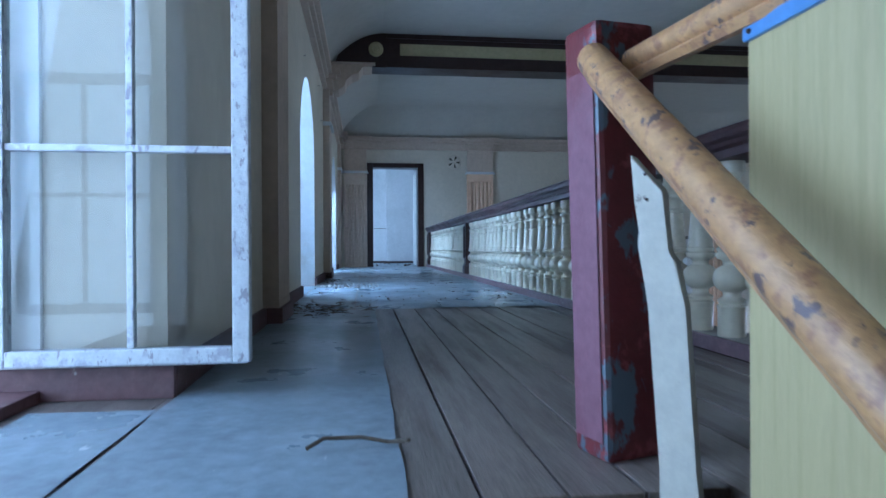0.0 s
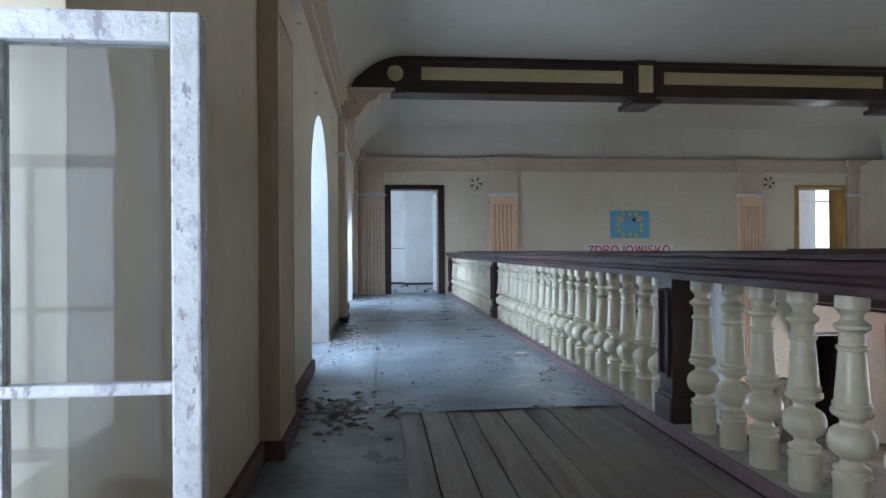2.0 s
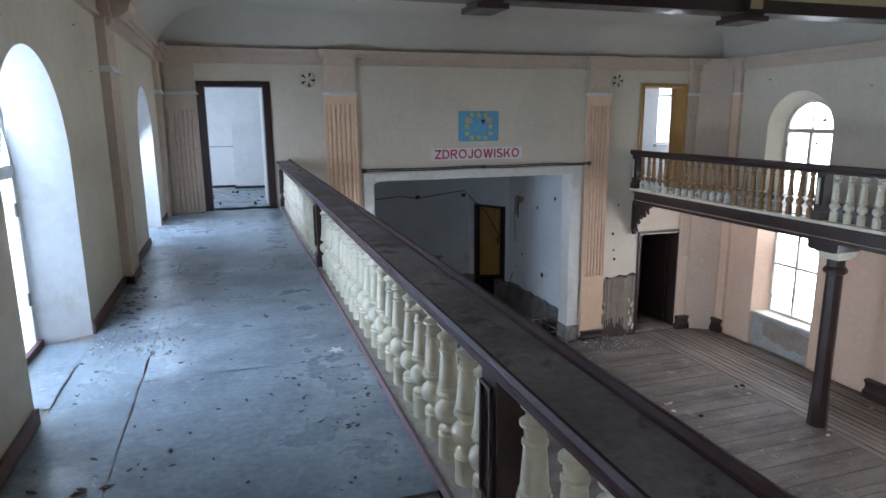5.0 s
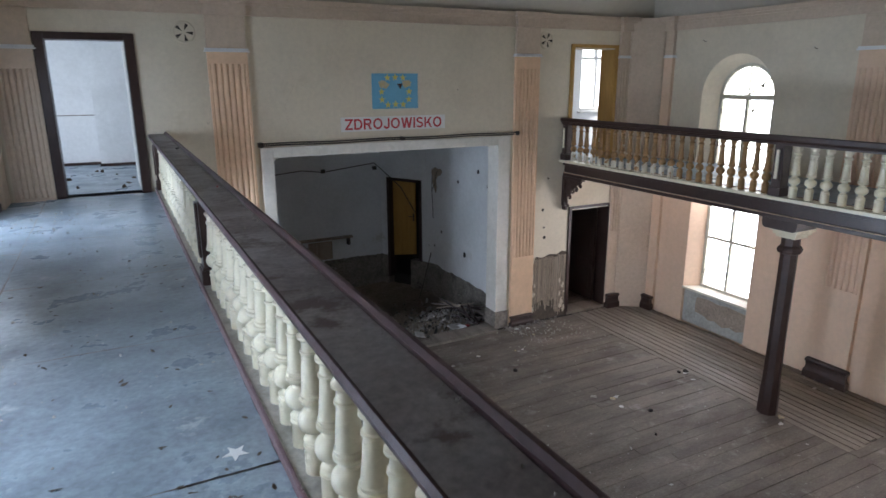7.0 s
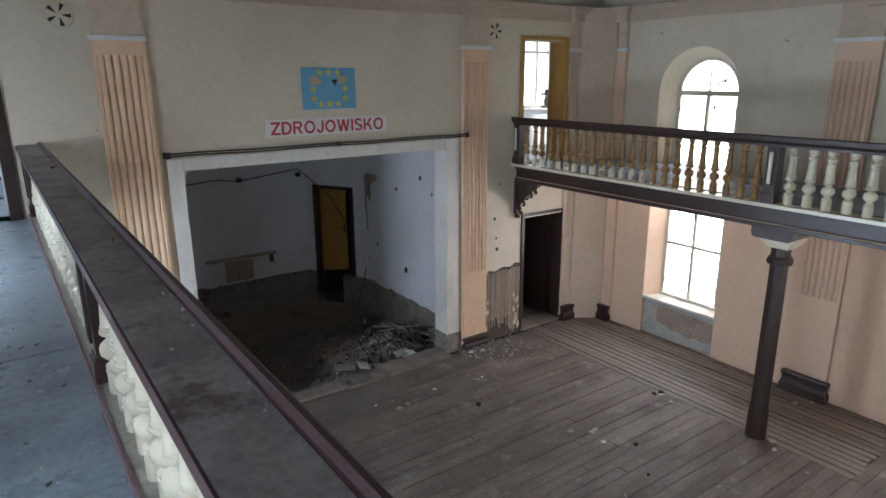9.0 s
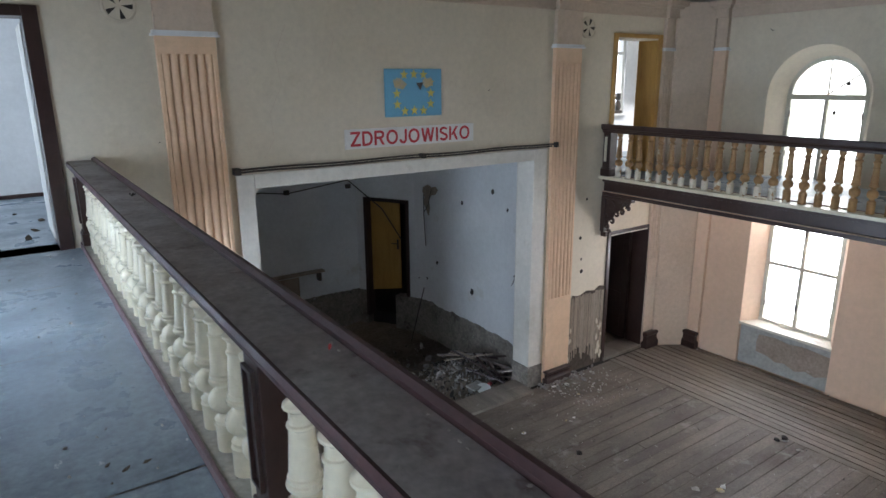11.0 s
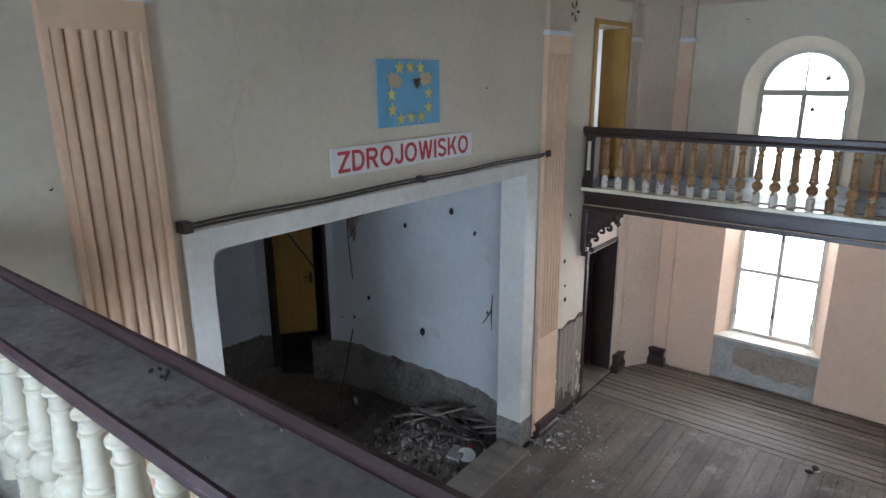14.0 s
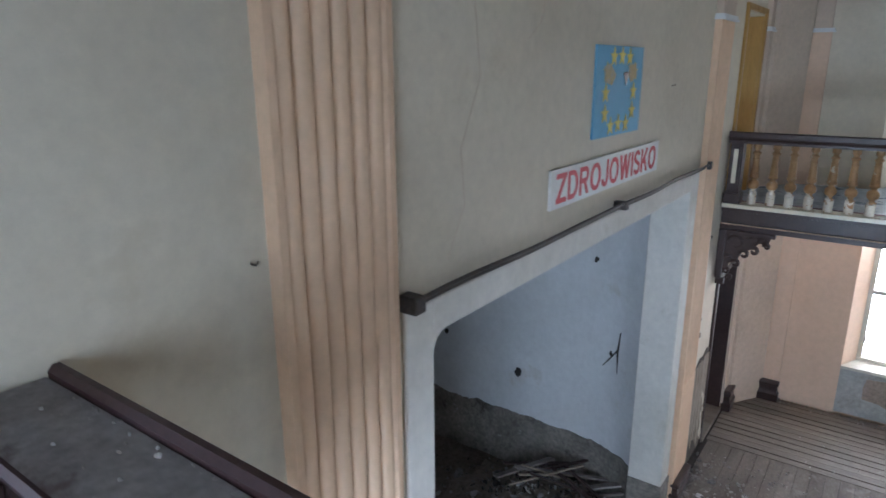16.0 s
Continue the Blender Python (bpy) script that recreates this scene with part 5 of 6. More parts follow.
for nm, mt, count, lab in (("rubble_lumps", RUBBLE, 520, "broken grey rubble lumps"), ("plaster_lumps", CHALK, 120, "pale broken plaster lumps"), ("dark_lumps", DARK, 420, "dark clods and charred scraps")):
    bm = bmesh.new()
    for k in range(count):
        if k % 4 == 0:
            x, y = random.uniform(4.6, 7.2), random.uniform(12.7, 15.6)
        else:
            x, y = min(7.2, max(4.7, random.gauss(6.35, 0.55))), min(15.5, max(12.7, random.gauss(13.4, 0.5)))
        r = random.uniform(0.008, 0.030) if k % 13 else random.uniform(0.03, 0.07)
        lump(bm, x, y, heap_z(x, y) + r * 0.15, r, 0.35)
    solid(nm, bm, mt, lab + " in the pit", "rubble", "stuff")
for k in range(9):
    a = random.uniform(-20, 60)
    length = random.uniform(0.35, 1.0)
    x, y = random.uniform(6.55, 7.05), random.uniform(12.9, 13.9)
    ob = solid("broken_lath", boxed(-0.02, 0.02, -length / 2, length / 2, -0.01, 0.01, bevel=0.003), BROWN if k % 3 else LATH, "broken wooden lath on the rubble", "lath", group="broken laths")
    ob.matrix_world = pose(x, y, heap_z(x, y) + 0.13, random.uniform(-28, 28), random.uniform(-20, 20), a)
for x, y, length, w, rx, rz in ((6.98, 13.10, 1.0, 0.11, -14, 24), (6.90, 13.45, 1.15, 0.07, 10, 38), (6.80, 13.9, 0.9, 0.09, 6, 70), (7.02, 12.95, 0.8, 0.06, -20, 8)):
    ob = solid("broken_board", boxed(-w / 2, w / 2, -length / 2, length / 2, -0.012, 0.012, bevel=0.004), PLANK, "broken grey board lying on the rubble", "board", group="broken boards")
    ob.matrix_world = pose(x, y, heap_z(x, y) + 0.12, rx, 12, rz)
plate = bmesh.new()
lathe(plate, [(0.05, 0.0), (0.115, 0.008), (0.12, 0.016), (0.06, 0.010)], segments=14)
ob = solid("plaster_disc", plate, PAPER, "round white plaster piece on the rubble", "rubble", smooth=True)
ob.matrix_world = pose(6.42, 12.84, heap_z(6.42, 12.84) + 0.09, 14, -8, 0)
ob = solid("rod", boxed(-0.008, 0.008, -0.008, 0.008, 0, 1.15, bevel=0.002), IRON, "thin dark rod leaning on the niche wall", "rod")
ob.matrix_world = pose(6.86, 15.7, PIT, 4, 14, 0)
for x, y, a, m_, lab in ((6.35, 12.95, 20, CHALK, "pale plaster slab on the rubble"), (5.55, 12.92, 70, CHALK, "pale plaster slab on the rubble"), (5.25, 13.0, -10, RUBBLE, "grey plaster slab on the rubble")):
    ob = solid("plaster_slab", boxed(-0.17, 0.17, -0.09, 0.09, 0, 0.03, bevel=0.012), m_, lab, "rubble")
    ob.matrix_world = pose(x, y, heap_z(x, y) + 0.06, 10, 8, a)
ob = solid("red_rag", boxed(-0.05, 0.05, -0.03, 0.03, 0, 0.05, bevel=0.02), RED_PLASTIC, "small red scrap on the rubble", "scrap")
ob.matrix_world = pose(6.6, 12.92, heap_z(6.6, 12.92) + 0.04, 20, 10, 30)

# ---- stairs and their guard ----
stairs = thing("stairs", "steep wooden stair rising to the gallery", "stairs", (0, 0, 0), kind="structure")
for k in range(17):
    z, y = -0.185 * (k + 1), 0.36 - 0.262 * k
    part("tread", boxed(WEST + 0.02, 0.40, y - 0.29, y, z - 0.035, z, bevel=0.006), PLANK, stairs)
    part("riser", boxed(WEST + 0.03, 0.39, y - 0.012, y, z, z + 0.15), PLANK, stairs)
part("stringer", boxed(0.40, 0.44, -3.4, 0.36, -0.30, -0.03), MAROON, stairs)

newel = thing("newel_post", "square newel post in chipped maroon paint", "newel post", (0.428, 0.553, 0.0))
newel.rotation_euler = (0, radians(-1.6), radians(14))
bm = bmesh.new()
box(bm, -0.063, 0.063, -0.052, 0.052, 0.0, 0.785, bevel=0.012)
part("shaft", bm, MAROON, newel)
# thin plate on the west side, lighter and more mauve than the shaft
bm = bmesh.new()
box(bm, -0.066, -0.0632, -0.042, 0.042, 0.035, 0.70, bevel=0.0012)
part("mauve_face", bm, MAUVE, newel, "lighter mauve face")

def handrail(name, points, label, radius=0.028):
    h = thing(name, label, "handrail")
    bm = bmesh.new()
    tube(bm, points, radius, 14, squash=1.05)
    part("grip", bm, TAN, h, smooth=True)
    bm = bmesh.new()
    low = [Vector(p) - Vector((0, 0, radius + 0.002)) for p in points]
    tube(bm, low, 0.014, 6)
    part("bearer", bm, TAN, h, "thin bearer strip under the rail")
    return h


slope = [(0.354 + 0.001 * k, 0.484 - 0.10 * k, 0.710 - 0.071 * k) for k in range(16)]
handrail("stair_handrail", slope, "round tan-painted stair handrail, paint worn through")
level = [(0.430 + 0.012 * k, 0.492 - 0.10 * k, 0.711 - 0.001 * k) for k in range(12)]
handrail("guard_handrail", level, "round tan-painted guard rail along the stairwell", 0.021)

bal = thing("stair_baluster", "sawn flat baluster in flaking white paint", "baluster", (0.438, 0.360, -0.012))
bal.rotation_euler = (0, radians(-3.0), radians(-40))
outline = [(-0.030, 0.545), (-0.027, 0.47), (-0.018, 0.42), (-0.026, 0.40), (-0.012, 0.30), (-0.008, 0.05), (-0.012, -0.02), (0.000, -0.06), (0.004, -0.24), (0.070, -0.24), (0.066, -0.05), (0.060, 0.05), (0.058, 0.30), (0.046, 0.37), (0.030, 0.385), (0.030, 0.48)]
bm = bmesh.new()
prism(bm, [(u * 0.8 - 0.01, v) for u, v in outline], lambda u, v, d: (u, d, v), -0.018, 0.018)
bmesh.ops.bevel(bm, geom=[e for e in bm.edges], offset=0.0025, segments=1, affect="EDGES")
part("slat", bm, WHITE_SLAT, bal)
for z in (0.47, 0.51):
    bm = bmesh.new()
    lathe(bm, [(0.003, 0.0), (0.0025, 0.002)], segments=8)
    bmesh.ops.transform(bm, matrix=pose(-0.012, -0.0185, z, 90), verts=bm.verts)
    part("nail", bm, IRON, bal, "rusty nail head")

panel = thing("veneer_panel", "pale olive veneered panel fixed inside the stair guard", "panel", (0.476, 0.211, 0.005))
part("board", boxed(-0.008, 0.008, -1.25, 0.0, -0.45, 0.655, bevel=0.002), VENEER, panel)
part("edge_strip", boxed(-0.014, 0.012, -1.25, 0.004, 0.650, 0.672, bevel=0.003), BLUE_TAPE, panel, "blue strip along the top edge")
bm = bmesh.new()
lathe(bm, [(0.004, 0), (0.003, 0.003)], segments=8)
bmesh.ops.transform(bm, matrix=pose(-0.014, -0.012, 0.661, 0, -90, 0), verts=bm.verts)
part("screw", bm, IRON, panel)

# ---- open casement by the stairs ----
sash = thing("casement", "open casement with flaking white paint and four panes", "window", (-0.955, 1.09, 0.0))
SZ = (0.095, 0.135, 0.620, 0.648, 1.145, 1.19)
part("hinge_stile", boxed(0.0, 0.045, -0.02, 0.02, SZ[0], SZ[5], bevel=0.004), WHITE_PAINT, sash)
part("stile", boxed(0.580, 0.623, -0.02, 0.02, SZ[0], SZ[5], bevel=0.004), WHITE_PAINT, sash)
part("bottom_rail", boxed(0.045, 0.580, -0.02, 0.02, SZ[0], SZ[1], bevel=0.004), WHITE_PAINT, sash)
part("top_rail", boxed(0.045, 0.580, -0.02, 0.02, SZ[4], SZ[5], bevel=0.004), WHITE_PAINT, sash)
part("crossbar", boxed(0.045, 0.580, -0.014, 0.014, 0.625, 0.643, bevel=0.004), WHITE_PAINT, sash)
part("glazing_bar", boxed(0.325, 0.342, -0.013, 0.013, SZ[1], 0.625, bevel=0.003), WHITE_PAINT, sash)
part("glazing_bar", boxed(0.325, 0.342, -0.013, 0.013, 0.643, SZ[4], bevel=0.003), WHITE_PAINT, sash)
part("weather_strip", boxed(0.01, 0.61, 0.020, 0.036, SZ[0] - 0.01, SZ[0] + 0.02, bevel=0.004), WHITE_PAINT, sash)
for x0, x1 in ((0.045, 0.325), (0.342, 0.580)):
    for z0, z1 in ((SZ[1], 0.625), (0.643, SZ[4])):
        pane = part("pane", boxed(x0, x1, -0.0015, 0.0015, z0, z1), GLASS, sash)
        pane.visible_shadow = False

# the window's other leaf stands open outwards and shows in the panes
copy_thing(sash, pose(-0.98, -0.325, 0.0, 0, 0, 180))

# ---- west gallery: skirting, floor coverings ----
for y0, y1 in ((1.14, 2.68), (3.13, 4.61), (6.05, 7.50), (7.98, 9.58), (11.02, 11.80)):
    solid("baseboard", boxed(WEST, WEST + 0.022, y0, y1, 0.0, 0.085, bevel=0.004), RED_SKIRT, "low faded red skirting board", "baseboard", "structure")
solid("sill_board", boxed(WEST - 0.52, WEST - 0.30, BAYS[0] - HALF, BAYS[0] + HALF, -0.03, 0.03, bevel=0.004), RED_SKIRT, "faded red sill board at the open window", "trim", "structure")
solid("baseboard_reveal", boxed(WEST - 0.45, WEST + 0.022, 1.116, 1.138, 0.0, 0.085, bevel=0.004), RED_SKIRT, "low faded red skirting in the window reveal", "baseboard", "structure")
for y in (2.905, 7.74):
    solid("baseboard_pilaster", boxed(WEST, WEST + 0.10, y - 0.24, y + 0.255, 0.0, 0.085, bevel=0.004), RED_SKIRT, "low faded red skirting round a pilaster", "baseboard", "structure")
for y in BAYS[1:]:
    solid("sill_strip", boxed(WEST - 0.30, WEST - 0.27, y - HALF + 0.15, y + HALF - 0.15, 0.0, 0.05, bevel=0.004), RED_SKIRT, "faded red strip at the window foot", "trim", "structure")


def lino(x0, x1, y0, y1, z, seed):
    bm = bmesh.new()
    nx, ny = max(2, int((x1 - x0) / 0.06)), max(2, int((y1 - y0) / 0.06))
    rows = []
    for j in range(ny + 1):
        row = []
        for i in range(nx + 1):
            x, y = x0 + (x1 - x0) * i / nx, y0 + (y1 - y0) * j / ny
            edge = min(i, nx - i, j, ny - j)
            wob = 0.008 * noise.noise((x * 5 + seed, y * 5, 0)) if edge == 0 else 0.0
            lift = 0.004 * noise.noise((x * 2.5, y * 2.5, seed)) + (0.006 * max(0, noise.noise((x * 4, y * 4, seed + 3))) if edge == 0 else 0.0)
            row.append(bm.verts.new((x + wob, y + wob, z + 0.003 + max(-0.002, lift))))
        rows.append(row)
    for j in range(ny):
        for i in range(nx):
            bm.faces.new((rows[j][i], rows[j][i + 1], rows[j + 1][i + 1], rows[j + 1][i]))
    return solid("linoleum_sheet", bm, LINO, "worn grey-blue linoleum sheet, dusty and scuffed", "floor covering", group="linoleum sheets", smooth=True)


for k, (a, b) in enumerate(((3.37, 4.98), (4.99, 6.55), (6.56, 8.10), (8.11, 9.70), (9.71, 11.1), (11.11, 12.33))):
    lino(-0.10, 1.213, a, b, 0.002, k)
for k, (a, b) in enumerate(((4.4, 6.2), (6.21, 9.3), (9.31, 12.25))):
    lino(-0.52, -0.11, a, b, 0.002, 20 + k)
lino(-0.52, -0.11, 3.45, 4.39, 0.002, 31)
lino(-0.52, 0.02, 0.37, 3.36, 0.003, 40)
for y in BAYS:
    lino(WEST - 0.26, WEST + 0.02, y - HALF + 0.16, y + HALF - 0.16, 0.003, 50 + y)

# litter
random.seed(11)
def scatter(name, material, label, count, area, size, z, flat=0.35, centre=None):
    bm = bmesh.new()
    for k in range(count):
        if centre:
            x, y = random.gauss(centre[0], centre[2]), random.gauss(centre[1], centre[3])
            x, y = min(area[1], max(area[0], x)), min(area[3], max(area[2], y))
        else:
            x, y = random.uniform(area[0], area[1]), random.uniform(area[2], area[3])
        r = size * random.uniform(0.4, 1.2)
        lump(bm, x, y, z + r * flat * 0.5, r, flat)
    return solid(name, bm, material, label, "litter", "stuff")


def dry_leaves(name, count, area, size, z, centre=None):
    bm = bmesh.new()
    for k in range(count):
        if centre:
            x, y = random.gauss(centre[0], centre[2]), random.gauss(centre[1], centre[3])
            x, y = min(area[1], max(area[0], x)), min(area[3], max(area[2], y))
        else:
            x, y = random.uniform(area[0], area[1]), random.uniform(area[2], area[3])
        s, a = size * random.uniform(0.5, 1.2), random.uniform(0, 6.28)
        c, d = math.cos(a), math.sin(a)
        pts = [(-1, 0, 0.2), (-0.3, 0.4, 0.5), (0.5, 0.3, 0.2), (1, 0, 0.6), (0.4, -0.35, 0.35), (-0.4, -0.4, 0.1)]
        bm.faces.new([bm.verts.new((x + s * (c * u - d * v), y + s * (d * u + c * v), z + s * 0.5 * w * random.uniform(0.5, 1.5))) for u, v, w in pts])
    return solid(name, bm, LEAF_LITTER, "dry dark leaves and dirt on the floor", "litter", "stuff")


scatter("gallery_crumbs", CHALK, "pale plaster crumbs on the gallery floor", 260, (-0.5, 1.15, 3.5, 12.2), 0.009, 0.006)
scatter("window_crumbs", CHALK, "pale crumbs below the gallery window", 120, (-0.54, 0.1, 5.4, 6.2), 0.013, 0.006)
scatter("window_crumbs", CHALK, "pale crumbs below the far gallery window", 70, (-0.54, 0.3, 9.7, 11.2), 0.012, 0.006)
dry_leaves("leaf_litter", 170, (-0.5, 0.2, 2.9, 4.2), 0.03, 0.006, centre=(-0.33, 3.4, 0.16, 0.28))
dry_leaves("leaf_litter", 90, (-0.5, 1.15, 3.4, 8.5), 0.022, 0.006)
dry_leaves("leaf_litter", 40, (0.75, 1.15, 3.5, 5.6), 0.022, 0.006, centre=(0.95, 4.2, 0.12, 0.5))
dry_leaves("leaf_litter", 40, (-0.5, -0.2, 6.1, 7.4), 0.028, 0.006, centre=(-0.4, 6.7, 0.08, 0.3))
scatter("hall_crumbs", CHALK, "pale plaster crumbs on the hall floor", 300, (2.0, 10.2, 4.5, 12.1), 0.014, HALL)
scatter("hall_crumbs", CHALK, "pale crumbs by the stage foot", 160, (6.6, 9.4, 11.0, 12.25), 0.020, HALL, centre=(7.6, 11.8, 0.5, 0.3))
scatter("hall_clods", RUBBLE, "grey crumbs and clods on the hall floor", 260, (2.0, 10.2, 4.5, 12.1), 0.015, HALL)
scatter("wall_foot_rubble", RUBBLE, "broken plaster along the wall foot", 60, (7.1, 8.5, 12.0, 12.3), 0.045, HALL, centre=(7.5, 12.2, 0.3, 0.07))
scatter("east_wall_foot_crumbs", RUBBLE, "grey dirt and broken plaster along the east wall foot", 150, (10.27, 10.39, 6.8, 11.7), 0.016, HALL)
scatter("east_wall_foot_flakes", CHALK, "pale plaster flakes along the east wall foot", 60, (10.2, 10.39, 6.8, 11.7), 0.013, HALL)
scatter("room_litter", LEAF_LITTER, "dark scraps on the far room's floor", 26, (-0.8, 1.3, 12.8, 15.6), 0.035, 0.0)
for x, y, r in ((8.63, 9.26, 0.045), (8.55, 9.32, 0.035), (7.2, 8.6, 0.04), (6.8, 8.1, 0.03), (6.2, 10.6, 0.05)):
    bm = bmesh.new()
    lump(bm, x, y, HALL + r * 0.5, r, 0.7)
    solid("dark_clod", bm, DARK, "dark clod of dirt on the hall floor", "debris", group="dark clods")
SCRAPS = ((6.88, 9.23, 4), (8.50, 7.40, 3), (5.13, 11.5, 3), (8.53, 9.2, 2), (5.91, 11.45, 3), (7.28, 11.9, 5), (6.70, 11.36, 3), (10.0, 7.9, 2))
for cx, cy, count in SCRAPS:
    for k in range(count):
        bm = bmesh.new()
        r, turn = random.uniform(0.03, 0.07), random.uniform(0, 6.28)
        ring = [bm.verts.new((r * random.uniform(0.5, 1.1) * math.cos(turn + j * 1.05), r * random.uniform(0.4, 0.9) * math.sin(turn + j * 1.05), random.uniform(0.003, 0.022))) for j in range(6)]
        top = bm.verts.new((0, 0, random.uniform(0.012, 0.03)))
        for j in range(6):
            bm.faces.new((ring[j], ring[(j + 1) % 6], top))
        bmesh.ops.solidify(bm, geom=list(bm.faces), thickness=0.002)
        ob = solid("paper_scrap", bm, (PAPER, CHALK, TORN)[k % 3], "crumpled pale scrap lying on the hall boards", "scrap", group="scraps on the hall floor")
        ob.location = (cx + random.gauss(0, 0.16), cy + random.gauss(0, 0.16), HALL + 0.004)
star = bmesh.new()
prism(star, [((0.055 if k % 2 == 0 else 0.024) * math.sin(math.pi * k / 5), (0.055 if k % 2 == 0 else 0.024) * math.cos(math.pi * k / 5)) for k in range(10)], lambda u, v, d: (u, v, d), 0.0, 0.0025)
ob = solid("paper_star", star, PAPER, "white paper star lying on the linoleum", "paper star")
ob.matrix_world = pose(1.06, 5.12, 0.010, 3, -2, 25)
curl = bmesh.new()
tube(curl, [(-0.13, 0, 0.01), (-0.10, 0.02, 0.022), (-0.03, 0.025, 0.02), (0.02, 0.015, 0.012), (0.05, -0.01, 0.02), (0.055, -0.04, 0.03)], 0.004, 6)
ob = solid("twig", curl, LEAF_LITTER, "thin dry twig on the linoleum", "twig")
ob.matrix_world = pose(-0.02, 0.60, 0.006)
bm = bmesh.new()
lump(bm, 0, 0, 0.006, 0.008, 0.8)
ob = solid("red_pebble", bm, RED_PLASTIC, "tiny reddish crumb on the handrail", "crumb")
ob.matrix_world = pose(1.36, 7.17, 0.806)
bm = bmesh.new()
for k in range(7):
    lump(bm, random.uniform(-0.03, 0.03), random.uniform(-0.03, 0.03), 0.005, random.uniform(0.006, 0.014), 0.5)
ob = solid("dark_scrap", bm, DARK, "crumpled dark scrap on the handrail", "scrap")
ob.matrix_world = pose(1.375, 10.05, 0.805)
scatter("rail_crumbs", CHALK, "pale crumbs in the groove of the handrail", 130, (1.375, 1.40, 3.0, 12.2), 0.006, 0.803)
scatter("rail_crumbs", CHALK, "pale crumbs strewn on the handrail", 60, (1.23, 1.39, 3.0, 12.2), 0.005, 0.803)

for y, z in ((10.04, 1.39), (10.18, 0.98)):
    star = bmesh.new()
    prism(star, [((0.05 if k % 2 == 0 else 0.024) * math.sin(math.pi * k / 6), (0.05 if k % 2 == 0 else 0.024) * math.cos(math.pi * k / 6)) for k in range(12)], lambda u, v, d: (u, v, d), 0.0, 0.0015)
    ob = solid("window_star", star, BROWN, "dark paper star stuck on the window pane", "paper star", group="window stars")
    ob.matrix_world = pose(EAST + 0.331, y, z, 90, 0, 90)

# ---- outside: added glowing backdrops, and trees seen through the windows ----
# emissive panels stand in for overexposed daylight, so the window openings read white
glow, bn, bl, bb = nodes_of("backdrop_glow")
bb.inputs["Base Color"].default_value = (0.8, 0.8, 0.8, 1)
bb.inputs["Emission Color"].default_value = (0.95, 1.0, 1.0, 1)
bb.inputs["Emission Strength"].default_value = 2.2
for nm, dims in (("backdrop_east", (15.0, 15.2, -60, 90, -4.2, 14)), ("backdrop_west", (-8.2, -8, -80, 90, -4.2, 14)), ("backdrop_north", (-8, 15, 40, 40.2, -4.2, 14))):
    solid(nm, boxed(*dims), glow, "added glowing panel outside the windows in place of bright daylight", "backdrop", "structure")

def tree(x, y, h, seed, lean):
    t = thing("tree", "leafy broad tree in sunlight outside the window", "tree", (x, y, -4.2), group="trees outside")
    rnd = random.Random(seed)
    bm = bmesh.new()
    tube(bm, [(0, 0, 0), (0.1, 0.05, h * 0.25), (0.0, lean * 0.05, h * 0.55), (0.1, lean * 0.2, h * 0.85)], [0.12, 0.10, 0.07, 0.03], 10)
    part("trunk", bm, BARK, t, smooth=True)
    clumps = [(rnd.gauss(0, 0.5), lean * 0.75 + rnd.gauss(0, 1.0), h * 0.77 + rnd.gauss(0, h * 0.06), rnd.uniform(0.10, 0.30)) for k in range(34)]
    for k in range(0, 34, 5):
        bm = bmesh.new()
        cx, cy, cz, cr = clumps[k]
        tube(bm, [(0.05, lean * 0.1, h * 0.62), (cx * 0.5, cy * 0.5, (cz + h * 0.66) / 2), (cx, cy, cz)], [0.03, 0.016, 0.006], 6)
        part("limb", bm, BARK, t, smooth=True)
    bm = bmesh.new()
    for cx, cy, cz, cr in clumps:
        for k in range(26):
            p = Vector((rnd.gauss(0, 1), rnd.gauss(0, 1), rnd.gauss(0, 1)))
            p = p.normalized() * cr * rnd.uniform(0.4, 1.0) + Vector((cx, cy, cz))
            u = Vector((rnd.gauss(0, 1), rnd.gauss(0, 1), rnd.gauss(0, 1))).normalized()
            w = u.cross(Vector((rnd.gauss(0, 1), rnd.gauss(0, 1), rnd.gauss(0, 1)))).normalized()
            s = rnd.uniform(0.03, 0.06)
            bm.faces.new([bm.verts.new(q) for q in (p - u * s, p + w * s * 0.5, p + u * s, p - w * s * 0.5)])
    part("crown", bm, LEAVES, t, "green leaves")
    return t


tree(13.4, 13.9, 8.0, 1, -2.6)

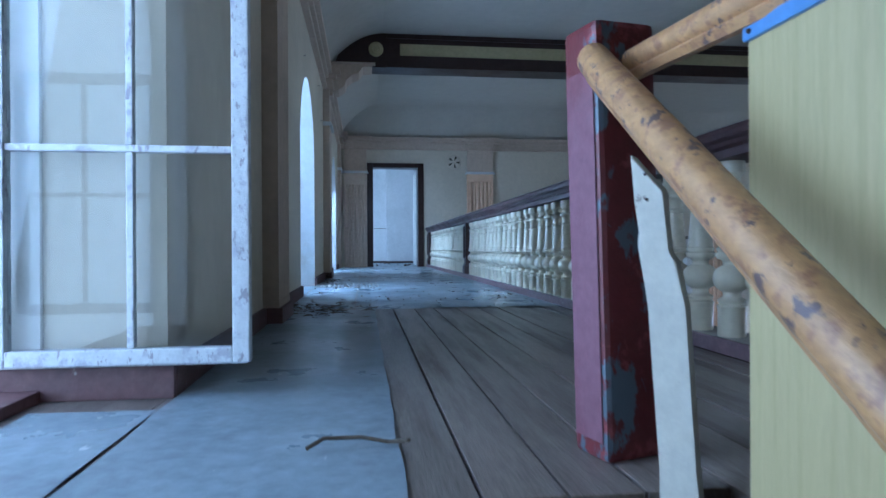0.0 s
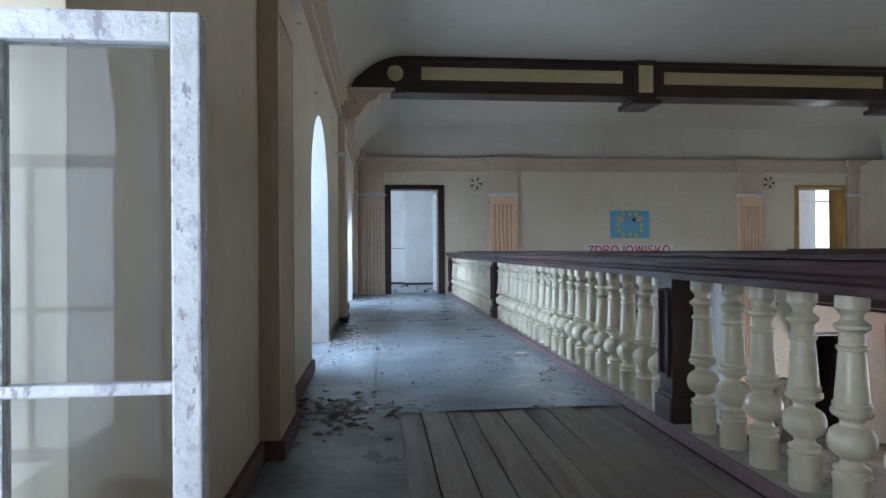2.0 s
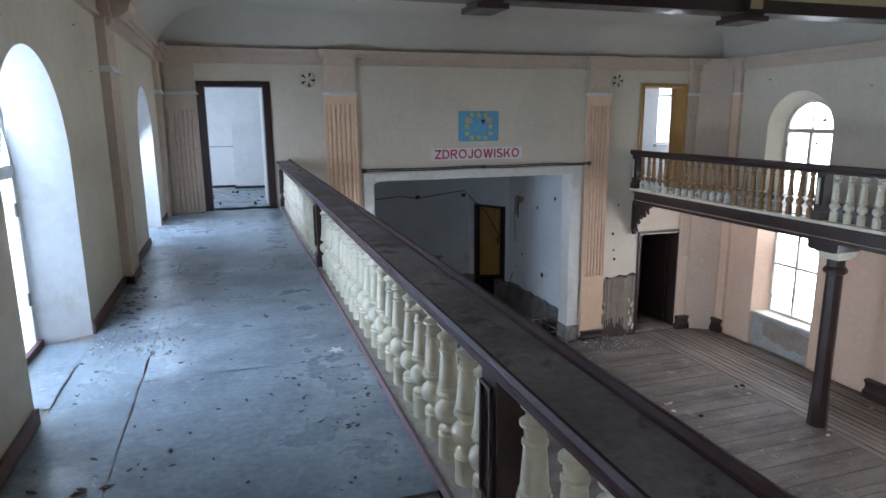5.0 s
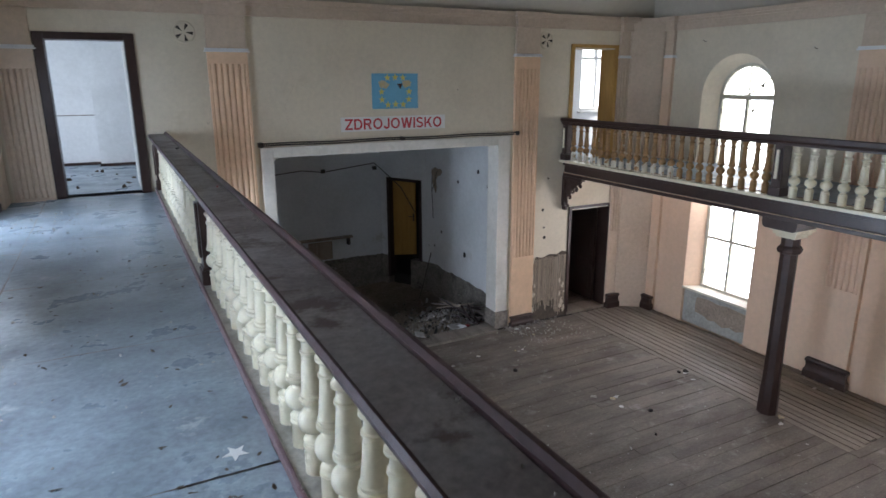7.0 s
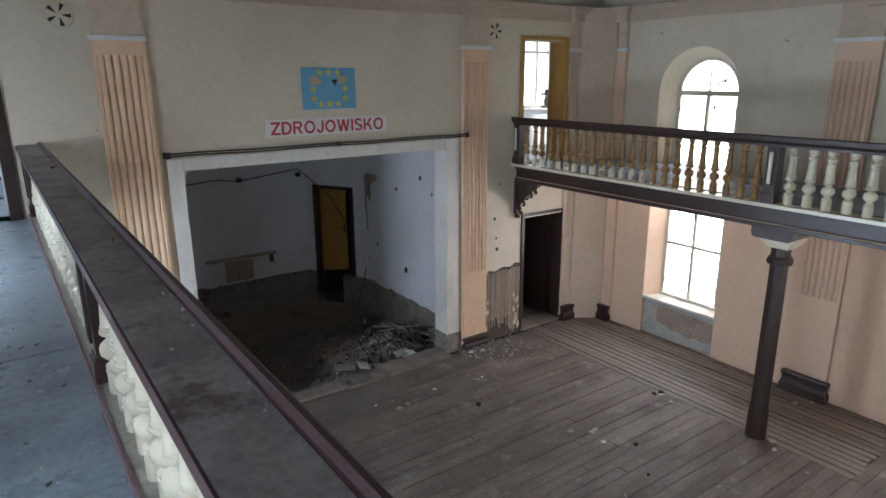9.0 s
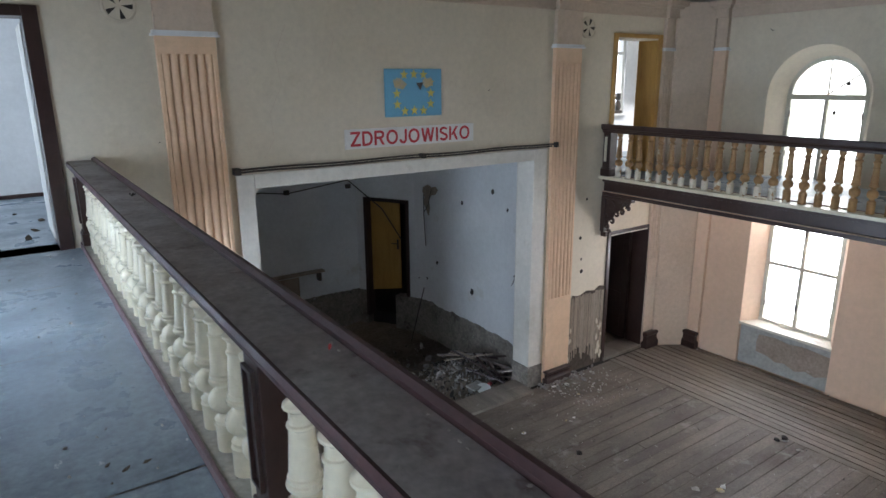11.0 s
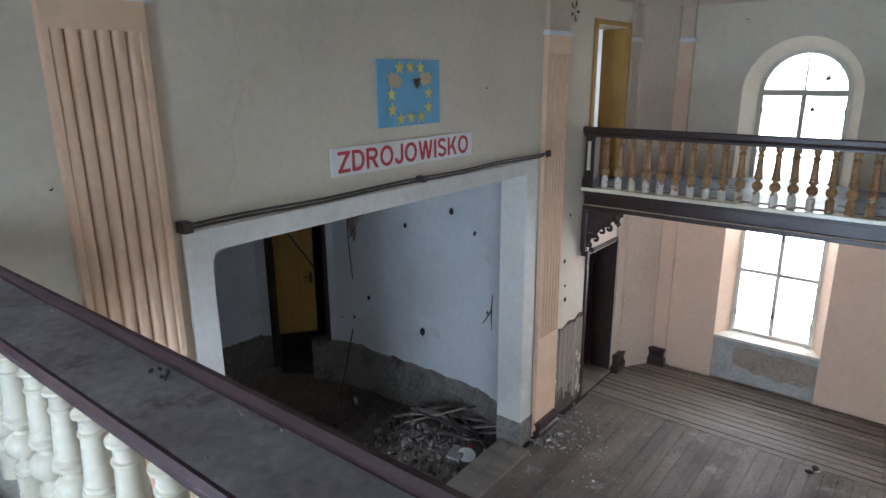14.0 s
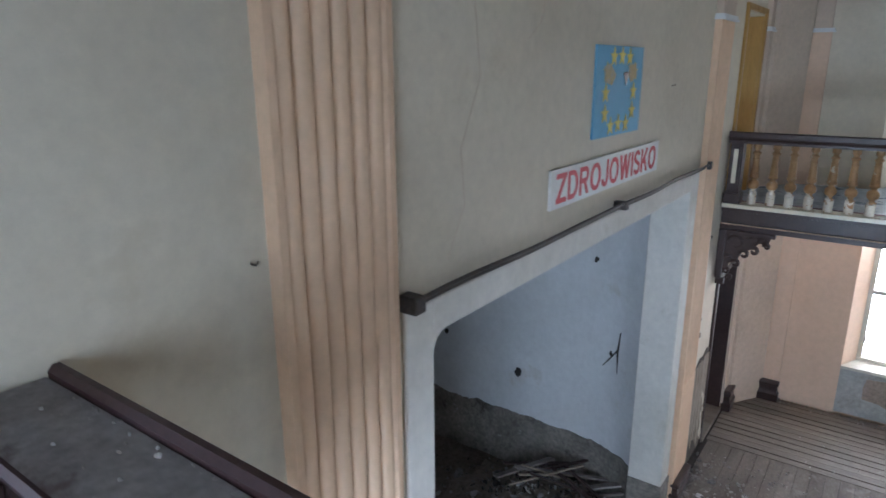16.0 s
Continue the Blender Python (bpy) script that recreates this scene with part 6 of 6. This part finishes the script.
# ---- floor pieces ----
x = WEST + 0.003
k = 0
while x < 1.205:
    w = 0.135 + 0.012 * math.sin(k * 1.9)
    x1 = min(x + w, 1.213)
    for y0, y1 in ((0.36 if x < 0.40 else -4.0, 3.42 + 0.0 * k),):
        part("plank", boxed(x, x1 - 0.006, y0, y1, -0.022, 0.0 + 0.0012 * math.sin(k * 2.7), bevel=0.002), PLANK, gallery_floor)
    x = x1
    k += 1
part("plank", boxed(WEST, 1.213, 3.425, NORTH, -0.022, -0.001), PLANK, gallery_floor)
for y in BAYS:
    part("plank", boxed(WEST - 0.30, WEST, y - HALF, y + HALF, -0.03, 0.0), PLANK, gallery_floor)

hall_floor = bpy.data.objects["floor"]
# boards along the east wall, some with worn, wide gaps
for k in range(13):
    x0 = 8.70 + 0.130 * k
    cut = 9.4 + 0.9 * math.sin(k * 2.1)
    for j, (y0, y1) in enumerate(((6.65 + 0.03 * math.sin(k * 5.1), cut), (cut, 12.28))):
        gap = 0.020 + 0.008 * math.sin(k * 3 + j)
        part("board", boxed(x0, x0 + 0.130 - gap, y0 + 0.003, y1 - 0.003, HALL - 0.022, HALL + 0.004 * math.sin(k * 1.3 + j)), BOARD_Y, hall_floor)
# boards across the hall
for k in range(56):
    y0 = 4.0 + 0.1475 * k
    cuts = [WEST, 2.4 + (k % 3) * 0.9, 5.6 + (k * 7 % 5) * 0.35, 8.695]
    if y0 < 6.51:
        cuts += [EAST - 0.01]
    for j in range(len(cuts) - 1):
        part("board", boxed(cuts[j] + 0.002, cuts[j + 1] - 0.002, y0, y0 + 0.1475 - 0.0045, HALL - 0.022, HALL + 0.0025 * math.sin(k * 2.3 + j * 1.7)), BOARD_X, hall_floor)
solid("floor_hall_south", boxed(WEST, EAST, SOUTH, 2.999, HALL - 0.022, HALL), BOARD_X, "dusty boards of the hall's south part", "floor", "structure")
solid("floor_hall_middle", boxed(WEST, EAST, 3.0, 3.997, HALL - 0.022, HALL), BOARD_X, "dusty boards of the hall's middle", "floor", "structure")
